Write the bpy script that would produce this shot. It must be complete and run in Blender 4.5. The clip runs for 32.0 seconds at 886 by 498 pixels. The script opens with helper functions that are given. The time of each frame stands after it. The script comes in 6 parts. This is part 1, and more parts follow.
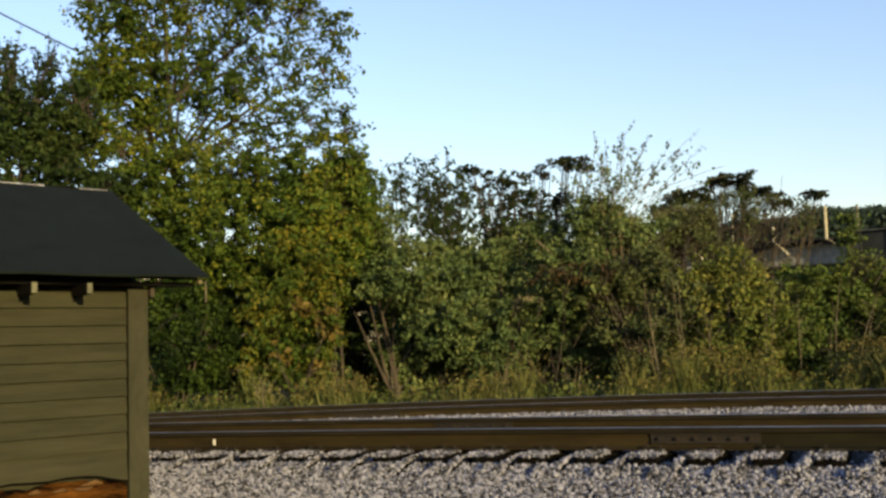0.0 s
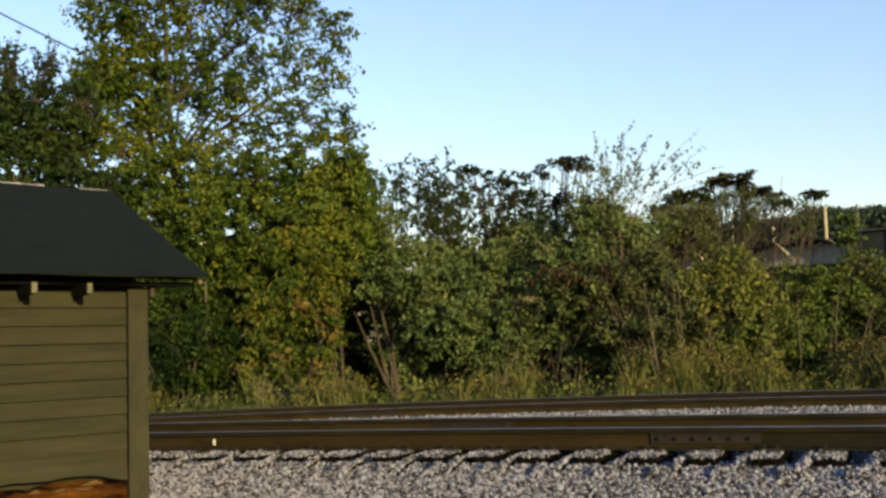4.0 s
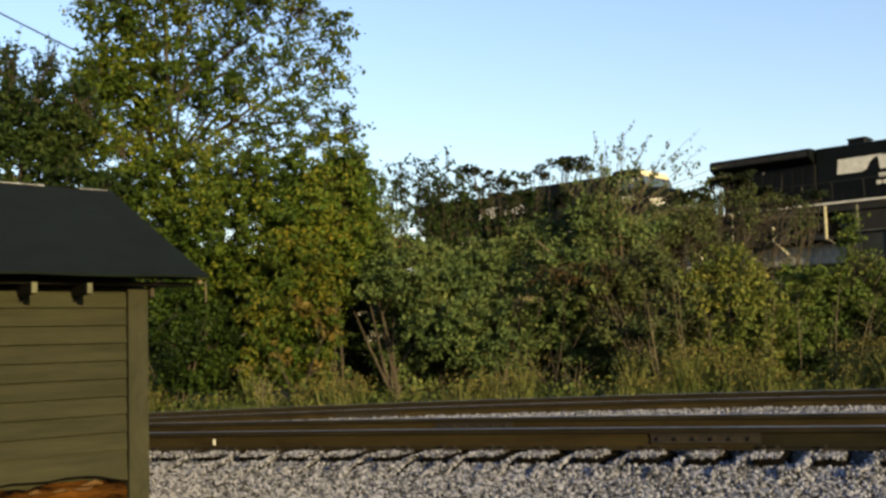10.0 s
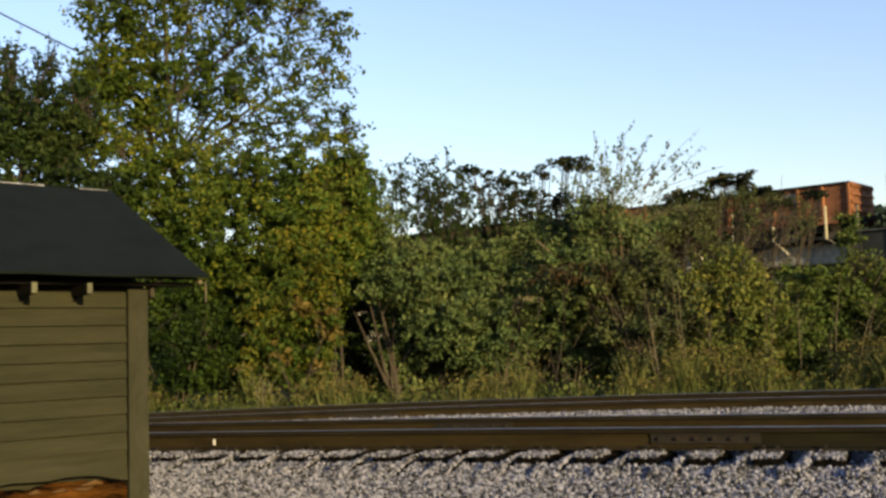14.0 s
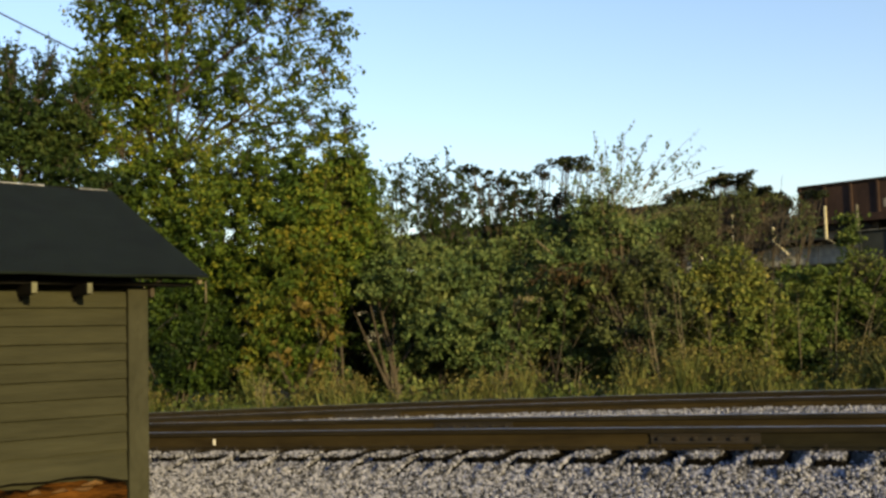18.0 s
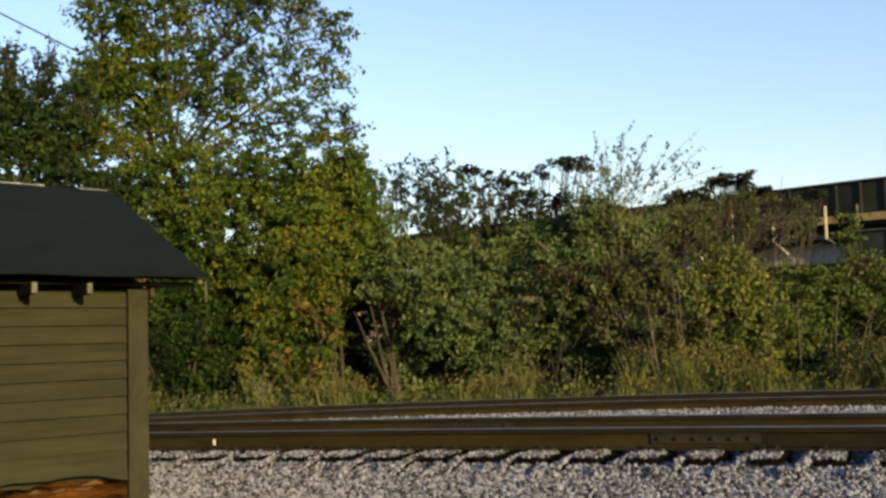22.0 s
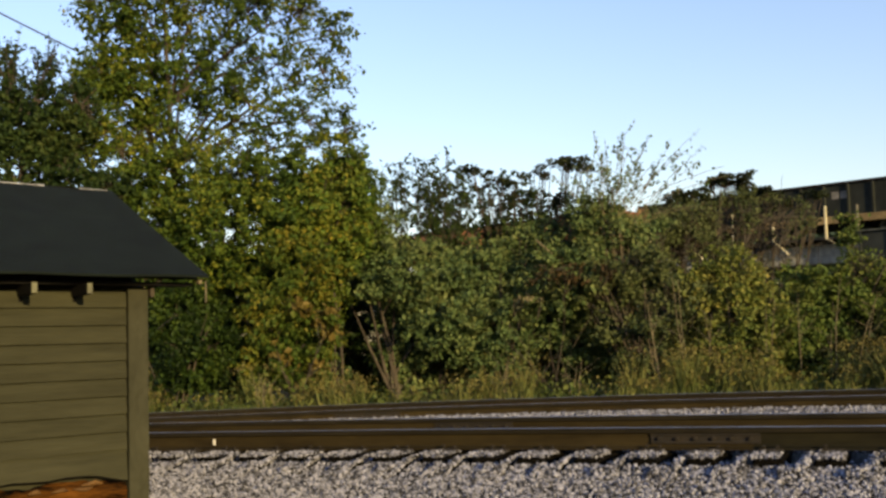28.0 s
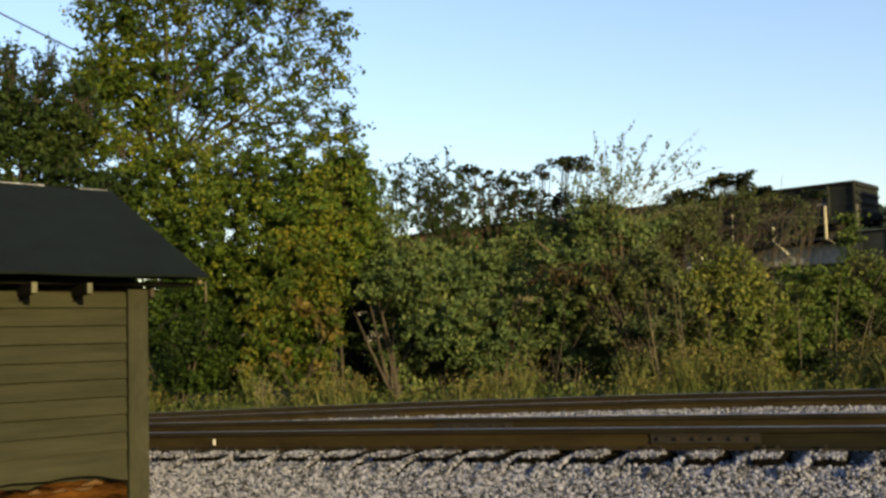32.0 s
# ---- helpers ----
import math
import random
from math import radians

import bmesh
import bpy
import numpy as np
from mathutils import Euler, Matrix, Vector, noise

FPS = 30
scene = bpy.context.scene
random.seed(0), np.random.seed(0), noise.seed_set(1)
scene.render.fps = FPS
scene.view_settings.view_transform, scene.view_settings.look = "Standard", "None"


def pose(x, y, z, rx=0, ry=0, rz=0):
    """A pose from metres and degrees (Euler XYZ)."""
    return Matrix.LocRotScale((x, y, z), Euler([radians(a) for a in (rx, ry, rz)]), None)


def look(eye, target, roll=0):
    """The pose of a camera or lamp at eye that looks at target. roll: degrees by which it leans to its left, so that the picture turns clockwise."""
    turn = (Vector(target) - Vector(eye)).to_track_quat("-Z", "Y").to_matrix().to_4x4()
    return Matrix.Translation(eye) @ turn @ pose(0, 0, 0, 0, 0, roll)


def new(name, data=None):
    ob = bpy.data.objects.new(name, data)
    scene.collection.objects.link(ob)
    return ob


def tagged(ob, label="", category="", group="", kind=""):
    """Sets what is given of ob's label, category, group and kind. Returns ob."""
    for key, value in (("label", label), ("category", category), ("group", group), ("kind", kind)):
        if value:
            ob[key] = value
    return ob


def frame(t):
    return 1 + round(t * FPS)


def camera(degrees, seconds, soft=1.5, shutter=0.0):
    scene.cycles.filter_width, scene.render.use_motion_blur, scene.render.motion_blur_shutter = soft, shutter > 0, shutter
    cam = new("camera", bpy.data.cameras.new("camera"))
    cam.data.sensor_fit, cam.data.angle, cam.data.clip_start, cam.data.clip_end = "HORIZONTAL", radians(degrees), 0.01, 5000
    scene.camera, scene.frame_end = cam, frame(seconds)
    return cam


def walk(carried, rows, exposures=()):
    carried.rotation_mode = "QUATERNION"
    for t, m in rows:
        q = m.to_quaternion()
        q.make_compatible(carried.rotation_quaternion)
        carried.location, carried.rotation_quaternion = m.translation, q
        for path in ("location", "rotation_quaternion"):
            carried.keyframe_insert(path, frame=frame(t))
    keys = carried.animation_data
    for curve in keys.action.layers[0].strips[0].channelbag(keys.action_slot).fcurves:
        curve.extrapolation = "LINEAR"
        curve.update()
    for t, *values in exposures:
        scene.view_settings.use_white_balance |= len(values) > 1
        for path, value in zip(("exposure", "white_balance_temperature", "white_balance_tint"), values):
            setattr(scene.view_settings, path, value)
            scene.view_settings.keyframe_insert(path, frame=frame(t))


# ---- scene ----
EYE = (0.0, 0.0, 1.6)
PITCH = 6.1
cam = camera(48.5, 32.0, soft=2.8)
VIEW = look(EYE, (0.0, math.cos(radians(PITCH)), 1.6 + math.sin(radians(PITCH))), roll=-2.35)
# the clip's own drift of white balance: seconds and tint
TINTS = [(0, 37), (3, 36), (9, 35.5), (11, 33.5), (12.2, 34), (13.4, 38), (14.5, 39), (17, 38.5), (18, 34), (20, 35), (24, 36), (27.5, 37), (28, 40.5), (28.5, 38), (29, 42), (29.3, 35), (30, 34), (32, 34.5)]
walk(cam, [(0.0, VIEW), (32.0, VIEW)], exposures=[(t, 1.34, 8500, tint) for t, tint in TINTS])

# ---- light ----
SUN_DIR = Vector((0.52, -0.854, 0.0)).normalized()
SUN_EL = radians(11.0)
world = bpy.data.worlds.new("world")
scene.world = world
world.use_nodes = True
wn = world.node_tree.nodes
sky = wn.new("ShaderNodeTexSky")
sky.sky_type = "NISHITA"
sky.sun_disc = False
sky.sun_elevation = SUN_EL
sky.sun_rotation = math.atan2(SUN_DIR.x, SUN_DIR.y)
sky.altitude = 800.0
sky.air_density = 1.75
sky.dust_density = 0.05
sky.ozone_density = 5.8
world.node_tree.links.new(sky.outputs["Color"], wn["Background"].inputs["Color"])
wn["Background"].inputs["Strength"].default_value = 0.15
sun_data = bpy.data.lights.new("sun", "SUN")
sun_data.energy = 3.2
sun_data.angle = radians(1.5)
sun_data.color = (0.95, 0.95, 0.5)
sun = new("sun", sun_data)
sun.matrix_world = look(SUN_DIR * 60 + Vector((0, 0, 60 * math.tan(SUN_EL))), (0, 0, 0))


# ---- materials ----
def surface(name, dark, light, scale=4.0, rough=0.8, metal=0.0, bump=0.0, vary="", fine=6.0, spread=0.35, stretch=(1, 1, 1), spec=0.35):
    """A procedural surface between two colours: patches, grain and, by object or by island, a shift of tone."""
    m = bpy.data.materials.new(name)
    m.use_nodes = True
    n, l = m.node_tree.nodes, m.node_tree.links
    b = n["Principled BSDF"]
    geo = n.new("ShaderNodeTexCoord")
    mp = n.new("ShaderNodeMapping")
    mp.inputs["Scale"].default_value = stretch
    l.new(geo.outputs["Object"], mp.inputs["Vector"])
    big = n.new("ShaderNodeTexNoise")
    big.inputs["Scale"].default_value = scale
    big.inputs["Detail"].default_value = 4.0
    small = n.new("ShaderNodeTexNoise")
    small.inputs["Scale"].default_value = scale * fine
    small.inputs["Detail"].default_value = 3.0
    for t in (big, small):
        l.new(mp.outputs["Vector"], t.inputs["Vector"])
    add = n.new("ShaderNodeMath")
    add.operation = "MULTIPLY_ADD"
    l.new(small.outputs["Fac"], add.inputs[0])
    add.inputs[1].default_value = 0.45
    l.new(big.outputs["Fac"], add.inputs[2])
    last = add.outputs[0]
    if vary:
        if vary == "island":
            src = n.new("ShaderNodeNewGeometry").outputs["Random Per Island"]
        else:
            src = n.new("ShaderNodeObjectInfo").outputs["Random"]
        mix = n.new("ShaderNodeMath")
        mix.operation = "MULTIPLY_ADD"
        l.new(src, mix.inputs[0])
        mix.inputs[1].default_value = spread * 2
        sub = n.new("ShaderNodeMath")
        sub.operation = "SUBTRACT"
        l.new(last, sub.inputs[0])
        sub.inputs[1].default_value = spread
        l.new(sub.outputs[0], mix.inputs[2])
        last = mix.outputs[0]
    ramp = n.new("ShaderNodeValToRGB")
    ramp.color_ramp.elements[0].position, ramp.color_ramp.elements[1].position = 0.42, 1.02
    ramp.color_ramp.elements[0].color, ramp.color_ramp.elements[1].color = (*dark, 1), (*light, 1)
    l.new(last, ramp.inputs["Fac"])
    l.new(ramp.outputs["Color"], b.inputs["Base Color"])
    b.inputs["Roughness"].default_value = rough
    b.inputs["Metallic"].default_value = metal
    b.inputs["Specular IOR Level"].default_value = spec
    if bump:
        bp = n.new("ShaderNodeBump")
        bp.inputs["Strength"].default_value = bump
        bp.inputs["Distance"].default_value = 0.02
        l.new(small.outputs["Fac"], bp.inputs["Height"])
        l.new(bp.outputs["Normal"], b.inputs["Normal"])
    return m


def foliage(name, colours, glow=0.22, patch=0.5):
    """Leaves: each leaf takes its tone from a run of colours, in patches of like tone, and lets some light through."""
    m = bpy.data.materials.new(name)
    m.use_nodes = True
    n, l = m.node_tree.nodes, m.node_tree.links
    b = n["Principled BSDF"]
    tc = n.new("ShaderNodeTexCoord")
    no = n.new("ShaderNodeTexNoise")
    no.inputs["Scale"].default_value = 0.9
    no.inputs["Detail"].default_value = 3.0
    l.new(tc.outputs["Object"], no.inputs["Vector"])
    rnd = n.new("ShaderNodeNewGeometry")
    mx = n.new("ShaderNodeMix")
    mx.inputs["Factor"].default_value = patch
    st = n.new("ShaderNodeMapRange")
    st.inputs["From Min"].default_value, st.inputs["From Max"].default_value = 0.28, 0.72
    l.new(no.outputs["Fac"], st.inputs["Value"])
    l.new(rnd.outputs["Random Per Island"], mx.inputs["A"])
    l.new(st.outputs["Result"], mx.inputs["B"])
    ramp = n.new("ShaderNodeValToRGB")
    els = ramp.color_ramp.elements
    while len(els) < len(colours):
        els.new(0.5)
    for i, c in enumerate(colours):
        els[i].position = 0.12 + 0.76 * i / (len(colours) - 1)
        els[i].color = (*c, 1)
    l.new(mx.outputs["Result"], ramp.inputs["Fac"])
    l.new(ramp.outputs["Color"], b.inputs["Base Color"])
    b.inputs["Roughness"].default_value = 0.65
    b.inputs["Specular IOR Level"].default_value = 0.14
    tr = n.new("ShaderNodeBsdfTranslucent")
    l.new(ramp.outputs["Color"], tr.inputs["Color"])
    ms = n.new("ShaderNodeMixShader")
    ms.inputs["Fac"].default_value = glow
    l.new(b.outputs["BSDF"], ms.inputs[1])
    l.new(tr.outputs["BSDF"], ms.inputs[2])
    l.new(ms.outputs["Shader"], n["Material Output"].inputs["Surface"])
    return m


def glass(name, tint):
    m = bpy.data.materials.new(name)
    m.use_nodes = True
    b = m.node_tree.nodes["Principled BSDF"]
    b.inputs["Base Color"].default_value = (*tint, 1)
    b.inputs["Roughness"].default_value = 0.06
    b.inputs["IOR"].default_value = 1.6
    return m


M = {
    "soil": surface("soil", (0.014, 0.01, 0.003), (0.05, 0.034, 0.01), 0.8, 1.0, bump=0.6, spec=0.02),
    "bed": surface("ballast_bed", (0.02, 0.018, 0.016), (0.09, 0.083, 0.075), 14.0, 0.95, bump=0.9),
    "stone": surface("ballast_stone", (0.01028, 0.01071, 0.01275), (0.2271, 0.2343, 0.277), 9.0, 0.85, bump=0.6, vary="island", spread=0.42),
    "rail": surface("rusty_rail", (0.003, 0.0025, 0.0014), (0.014, 0.011, 0.006), 5.0, 0.85, bump=0.2, spec=0.12, stretch=(0.4, 3, 3)),
    "web": surface("rust_brown_web", (0.006332, 0.004208, 0.00153), (0.02533, 0.01798, 0.006885), 4.0, 0.85, bump=0.25, spec=0.1, stretch=(0.27, 1.53, 1.53)),
    "oldweb": surface("dark_old_rail_web", (0.0038, 0.0034, 0.0017), (0.01235, 0.011, 0.0055), 4.0, 0.85, bump=0.25, spec=0.1, stretch=(0.4, 2, 2)),
    "railtop": surface("worn_rail_head", (0.13, 0.14, 0.16), (0.33, 0.35, 0.38), 6.0, 0.42, 0.7, stretch=(0.3, 4, 4)),
    "bar": surface("rusty_joint_bar", (0.00255, 0.001785, 0.00102), (0.01326, 0.00867, 0.00459), 11.0, 0.85, 0.0, bump=0.3),
    # near black: the shadow at the tie ends is put into the colour
    "tie": surface("shadow_black_tie", (0.000378, 0.0003402, 0.0002646), (0.004914, 0.004158, 0.00293), 5.0, 0.9, bump=0.6, vary="object", spread=0.05, stretch=(3, 0.6, 3), spec=0.03),
    "olive": surface("olive_paint", (0.01389, 0.01414, 0.006887), (0.02817, 0.02827, 0.01524), 3.0, 0.7, bump=0.4, spec=0.1, vary="object", spread=0.09, stretch=(0.5, 1.5, 5.0)),
    # olive paint lightened, so the corner's missing light sits in the colour
    "corner": surface("lightened_corner_paint", (0.01695, 0.01725, 0.009411), (0.03437, 0.03449, 0.02082), 3.0, 0.7, bump=0.4, spec=0.1, vary="object", spread=0.09, stretch=(1.5, 1.5, 1.0)),
    "cream": surface("tan_paint", (0.035, 0.035, 0.018), (0.08, 0.08, 0.042), 8.0, 0.6, bump=0.1),
    "roof": surface("black_felt_roof", (0.0014, 0.003, 0.0022), (0.0042, 0.0082, 0.0064), 5.0, 0.9, bump=0.35, fine=14.0, spec=0.12),
    # near black, with the deep shade under the eave put into the colour
    "roofedge": surface("dark_roof_edge", (0.0012, 0.0012, 0.0012), (0.0055, 0.005, 0.0042), 6.0, 0.8, spec=0.1),
    "ridge": surface("weathered_ridge_metal", (0.04, 0.042, 0.046), (0.3, 0.31, 0.33), 9.0, 0.6),
    "rot": surface("bare_rotten_wood", (0.000744, 0.000372, 0.000186), (0.093, 0.0341, 0.00682), 6.0, 0.9, bump=0.9, stretch=(0.5, 1, 2.4), spec=0.04),
    "raw": surface("split_raw_wood", (0.01785, 0.00612, 0.00102), (0.1224, 0.0561, 0.01122), 9.0, 0.8, bump=0.4),
    "bark": surface("grey_brown_bark", (0.014, 0.011, 0.008), (0.06, 0.048, 0.036), 8.0, 0.95, bump=0.6, stretch=(1, 1, 0.4)),
    "cane": surface("dry_cane_bark", (0.045, 0.036, 0.022), (0.145, 0.12, 0.075), 8.0, 0.9, bump=0.3),
    "concrete": surface("stained_concrete", (0.05, 0.052, 0.047), (0.3, 0.3, 0.27), 0.7, 0.9, bump=0.25, fine=9.0, stretch=(1, 1, 0.5)),
    "steel": surface("dark_bridge_steel", (0.006, 0.0085, 0.0085), (0.02, 0.026, 0.025), 1.2, 0.75, 0.2, bump=0.2),
    # darkened timber: the shade under the deck edge is put into the colour
    "timber": surface("bridge_timber", (0.006, 0.0055, 0.005), (0.032, 0.028, 0.023), 3.0, 0.9, bump=0.4, vary="object", spread=0.2),
    "post": surface("pale_painted_post", (0.2952, 0.2624, 0.164), (0.5412, 0.492, 0.3444), 6.0, 0.7),
    "flange": surface("worn_grey_flange", (0.04, 0.045, 0.042), (0.12, 0.13, 0.12), 2.0, 0.7, bump=0.1),
    "greypost": surface("greyed_post_wood", (0.07, 0.0665, 0.0525), (0.168, 0.154, 0.119), 6.0, 0.8, bump=0.2),
    "brow": surface("cream_cab_paint", (0.42, 0.36, 0.22), (0.7, 0.62, 0.42), 4.0, 0.5),
    "windowpost": surface("pale_window_post", (0.3, 0.29, 0.25), (0.5, 0.48, 0.42), 5.0, 0.5),
    "windshield": glass("blue_grey_windshield", (0.045, 0.065, 0.075)),
    "black": surface("black_locomotive_paint", (0.00066, 0.00154, 0.00198), (0.00198, 0.003575, 0.0044), 1.5, 0.6, bump=0.05, spec=0.12),
    "white": surface("white_paint", (0.36, 0.35, 0.32), (0.6, 0.59, 0.55), 4.0, 0.5),
    "faded": surface("faded_lettering", (0.05, 0.048, 0.045), (0.19, 0.18, 0.165), 4.0, 0.7),
    "chord": surface("dark_top_chord", (0.0056, 0.0049, 0.0049), (0.0182, 0.0154, 0.014), 3.0, 0.8),
    "sooty": surface("sooty_underframe", (0.00375, 0.004125, 0.004125), (0.015, 0.01537, 0.01462), 2.0, 0.8, 0.1, bump=0.2),
    "wheel": surface("wheel_steel", (0.03, 0.025, 0.02), (0.14, 0.12, 0.1), 3.0, 0.5, 0.7),
    "glass": glass("dark_cab_glass", (0.02, 0.025, 0.03)),
    "scrap": surface("rusty_scrap", (0.03, 0.02, 0.014), (0.2, 0.12, 0.07), 3.0, 0.8, 0.2, bump=0.5, vary="island"),
    "wire": surface("black_cable", (0.01, 0.01, 0.012), (0.03, 0.03, 0.03), 5.0, 0.7),
    "feather": surface("dark_feathers", (0.015, 0.013, 0.012), (0.05, 0.045, 0.04), 20.0, 0.7),
    "rust": surface("rust_patch", (0.0266, 0.014, 0.00805), (0.2926, 0.168, 0.07647), 3.5, 0.85, bump=0.3),
    "sill": surface("tan_faded_stripe", (0.096, 0.0627, 0.027), (0.252, 0.1767, 0.0864), 2.0, 0.75, stretch=(0.36, 0.57, 0.54)),
}
M["rot"].node_tree.nodes["Color Ramp"].color_ramp.elements[0].position = 0.58
LEAF = {
    "tree": foliage("tree_leaves", [(0.007984, 0.02375, 0.003746), (0.02566, 0.05373, 0.007492), (0.04847, 0.07805, 0.01061), (0.1318, 0.1381, 0.01799)]),
    # darker greens for the back growth, with shade put into the leaf colour
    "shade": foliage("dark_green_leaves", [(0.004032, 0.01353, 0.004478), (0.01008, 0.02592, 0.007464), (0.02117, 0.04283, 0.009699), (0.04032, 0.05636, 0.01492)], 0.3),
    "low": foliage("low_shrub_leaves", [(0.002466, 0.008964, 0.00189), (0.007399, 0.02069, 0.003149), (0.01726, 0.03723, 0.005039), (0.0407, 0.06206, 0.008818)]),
    "dull": foliage("dull_leaves", [(0.01915, 0.04157, 0.01614), (0.04714, 0.08467, 0.0305), (0.08249, 0.117, 0.04127), (0.1252, 0.1425, 0.05383)]),
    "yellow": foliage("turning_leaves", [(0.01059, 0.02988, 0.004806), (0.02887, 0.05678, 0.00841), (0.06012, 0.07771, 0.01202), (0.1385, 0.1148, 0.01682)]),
    # the turning leaves half as bright again, with sunlight put into the colour
    "sunny": foliage("sun_painted_turning_leaves", [(0.01589, 0.04481, 0.007209), (0.0433, 0.08518, 0.01262), (0.09019, 0.1166, 0.01802), (0.2077, 0.1722, 0.02523)]),
    "olive": foliage("olive_leaves", [(0.02584, 0.04565, 0.01098), (0.06383, 0.08982, 0.01997), (0.1178, 0.1311, 0.03194), (0.1786, 0.1546, 0.04192)]),
    "brown": foliage("withered_leaves", [(0.01876, 0.03205, 0.0127), (0.04254, 0.06123, 0.02359), (0.06755, 0.08117, 0.03266), (0.07819, 0.1039, 0.03628)]),
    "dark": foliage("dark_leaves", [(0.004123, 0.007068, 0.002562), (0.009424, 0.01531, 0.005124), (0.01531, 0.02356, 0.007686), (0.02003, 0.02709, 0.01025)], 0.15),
    "russet": foliage("russet_leaves", [(0.01711, 0.0186, 0.00744), (0.03422, 0.02604, 0.01116), (0.05134, 0.031, 0.01364), (0.05134, 0.0496, 0.01736)], 0.3),
    "pale": foliage("cream_leaves", [(0.0744, 0.062, 0.0279), (0.124, 0.1054, 0.0527), (0.1736, 0.1488, 0.0868), (0.0992, 0.1054, 0.0496)], 0.3),
    "bright": foliage("bright_green_leaves", [(0.0167, 0.03737, 0.008908), (0.03676, 0.06726, 0.01386), (0.06348, 0.09341, 0.0198), (0.1003, 0.1196, 0.03167)]),
    "grass": foliage("dry_weeds", [(0.02245, 0.03872, 0.009709), (0.06906, 0.08542, 0.02496), (0.1362, 0.1506, 0.04704), (0.1064, 0.0963, 0.03136)], 0.25),
    "orange": foliage("orange_tan_leaves", [(0.0425, 0.034, 0.00765), (0.0765, 0.0578, 0.0136), (0.1105, 0.08075, 0.0221), (0.1615, 0.119, 0.0425)], 0.25),
    "seed": foliage("dry_seed_heads", [(0.04583, 0.03802, 0.01184), (0.08402, 0.07129, 0.02201), (0.1299, 0.1141, 0.03808), (0.07638, 0.08555, 0.02539)], 0.2),
    "weed": foliage("dull_weed_leaves", [(0.01595, 0.03239, 0.008609), (0.03987, 0.06287, 0.01598), (0.07575, 0.09335, 0.0246), (0.1037, 0.09526, 0.03197)], 0.25),
    # blued greens: the haze of distance is put into the leaf colour
    "far": foliage("hazed_far_leaves", [(0.01364, 0.02976, 0.02604), (0.0186, 0.03844, 0.03224), (0.0248, 0.04712, 0.0372), (0.031, 0.05332, 0.04092)], 0.1),
}


# ---- building blocks ----
class Shape:
    """Vertices and faces of one mesh."""

    def __init__(self):
        self.v, self.f = [], []

    def add(self, verts, faces):
        k = len(self.v)
        self.v += [tuple(p) for p in verts]
        self.f += [tuple(i + k for i in f) for f in faces]
        return self

    def box(self, x0, x1, y0, y1, z0, z1, cut=0.0):
        """A block; cut: the width of its chamfers."""
        if cut <= 0:
            v = [(x, y, z) for x in (x0, x1) for y in (y0, y1) for z in (z0, z1)]
            return self.add(v, [(0, 1, 3, 2), (4, 6, 7, 5), (0, 4, 5, 1), (2, 3, 7, 6), (0, 2, 6, 4), (1, 5, 7, 3)])
        c, v, idx, f = cut, [], {}, []
        for i, x in enumerate((x0, x1)):
            for j, y in enumerate((y0, y1)):
                for k, z in enumerate((z0, z1)):
                    sx, sy, sz = (c, -c)[i], (c, -c)[j], (c, -c)[k]
                    for a, p in enumerate(((x, y + sy, z + sz), (x + sx, y, z + sz), (x + sx, y + sy, z))):
                        idx[i, j, k, a] = len(v)
                        v.append(p)
        for s in (0, 1):
            f.append([idx[s, j, k, 0] for j, k in ((0, 0), (0, 1), (1, 1), (1, 0))])
            f.append([idx[i, s, k, 1] for i, k in ((0, 0), (0, 1), (1, 1), (1, 0))])
            f.append([idx[i, j, s, 2] for i, j in ((0, 0), (0, 1), (1, 1), (1, 0))])
        for p in (0, 1):
            for q in (0, 1):
                f.append([idx[p, q, 0, 0], idx[p, q, 1, 0], idx[p, q, 1, 1], idx[p, q, 0, 1]])
                f.append([idx[p, 0, q, 0], idx[p, 1, q, 0], idx[p, 1, q, 2], idx[p, 0, q, 2]])
                f.append([idx[0, p, q, 1], idx[1, p, q, 1], idx[1, p, q, 2], idx[0, p, q, 2]])
                for r in (0, 1):
                    f.append([idx[p, q, r, 0], idx[p, q, r, 1], idx[p, q, r, 2]])
        return self.add(v, f)

    def tube(self, path, radii, sides=6, cap=True):
        """A round bar along a path, with a radius at each point."""
        path = [Vector(p) for p in path]
        v, f, n = [], [], len(path)
        for i, p in enumerate(path):
            t = (path[min(i + 1, n - 1)] - path[max(i - 1, 0)]).normalized()
            a = t.cross(Vector((0, 0, 1)) if abs(t.z) < 0.9 else Vector((1, 0, 0))).normalized()
            b = t.cross(a)
            r = radii[i] if isinstance(radii, (list, tuple)) else radii
            v += [p + (a * math.cos(q * math.tau / sides) + b * math.sin(q * math.tau / sides)) * r for q in range(sides)]
        for i in range(n - 1):
            for q in range(sides):
                w = (q + 1) % sides
                f.append((i * sides + q, i * sides + w, (i + 1) * sides + w, (i + 1) * sides + q))
        if cap:
            f += [tuple(range(sides)), tuple((n - 1) * sides + q for q in range(sides))]
        return self.add(v, f)

    def prism(self, outline, y0, y1):
        """An outline in x and z, from y0 to y1."""
        n = len(outline)
        v = [(x, y0, z) for x, z in outline] + [(x, y1, z) for x, z in outline]
        return self.add(v, [tuple(range(n)), tuple(range(n, 2 * n))] + [(i, (i + 1) % n, n + (i + 1) % n, n + i) for i in range(n)])

    def loft(self, outline, stations):
        """An outline of (side, up) carried along stations (x, y, z, heading)."""
        n, v, f = len(outline), [], []
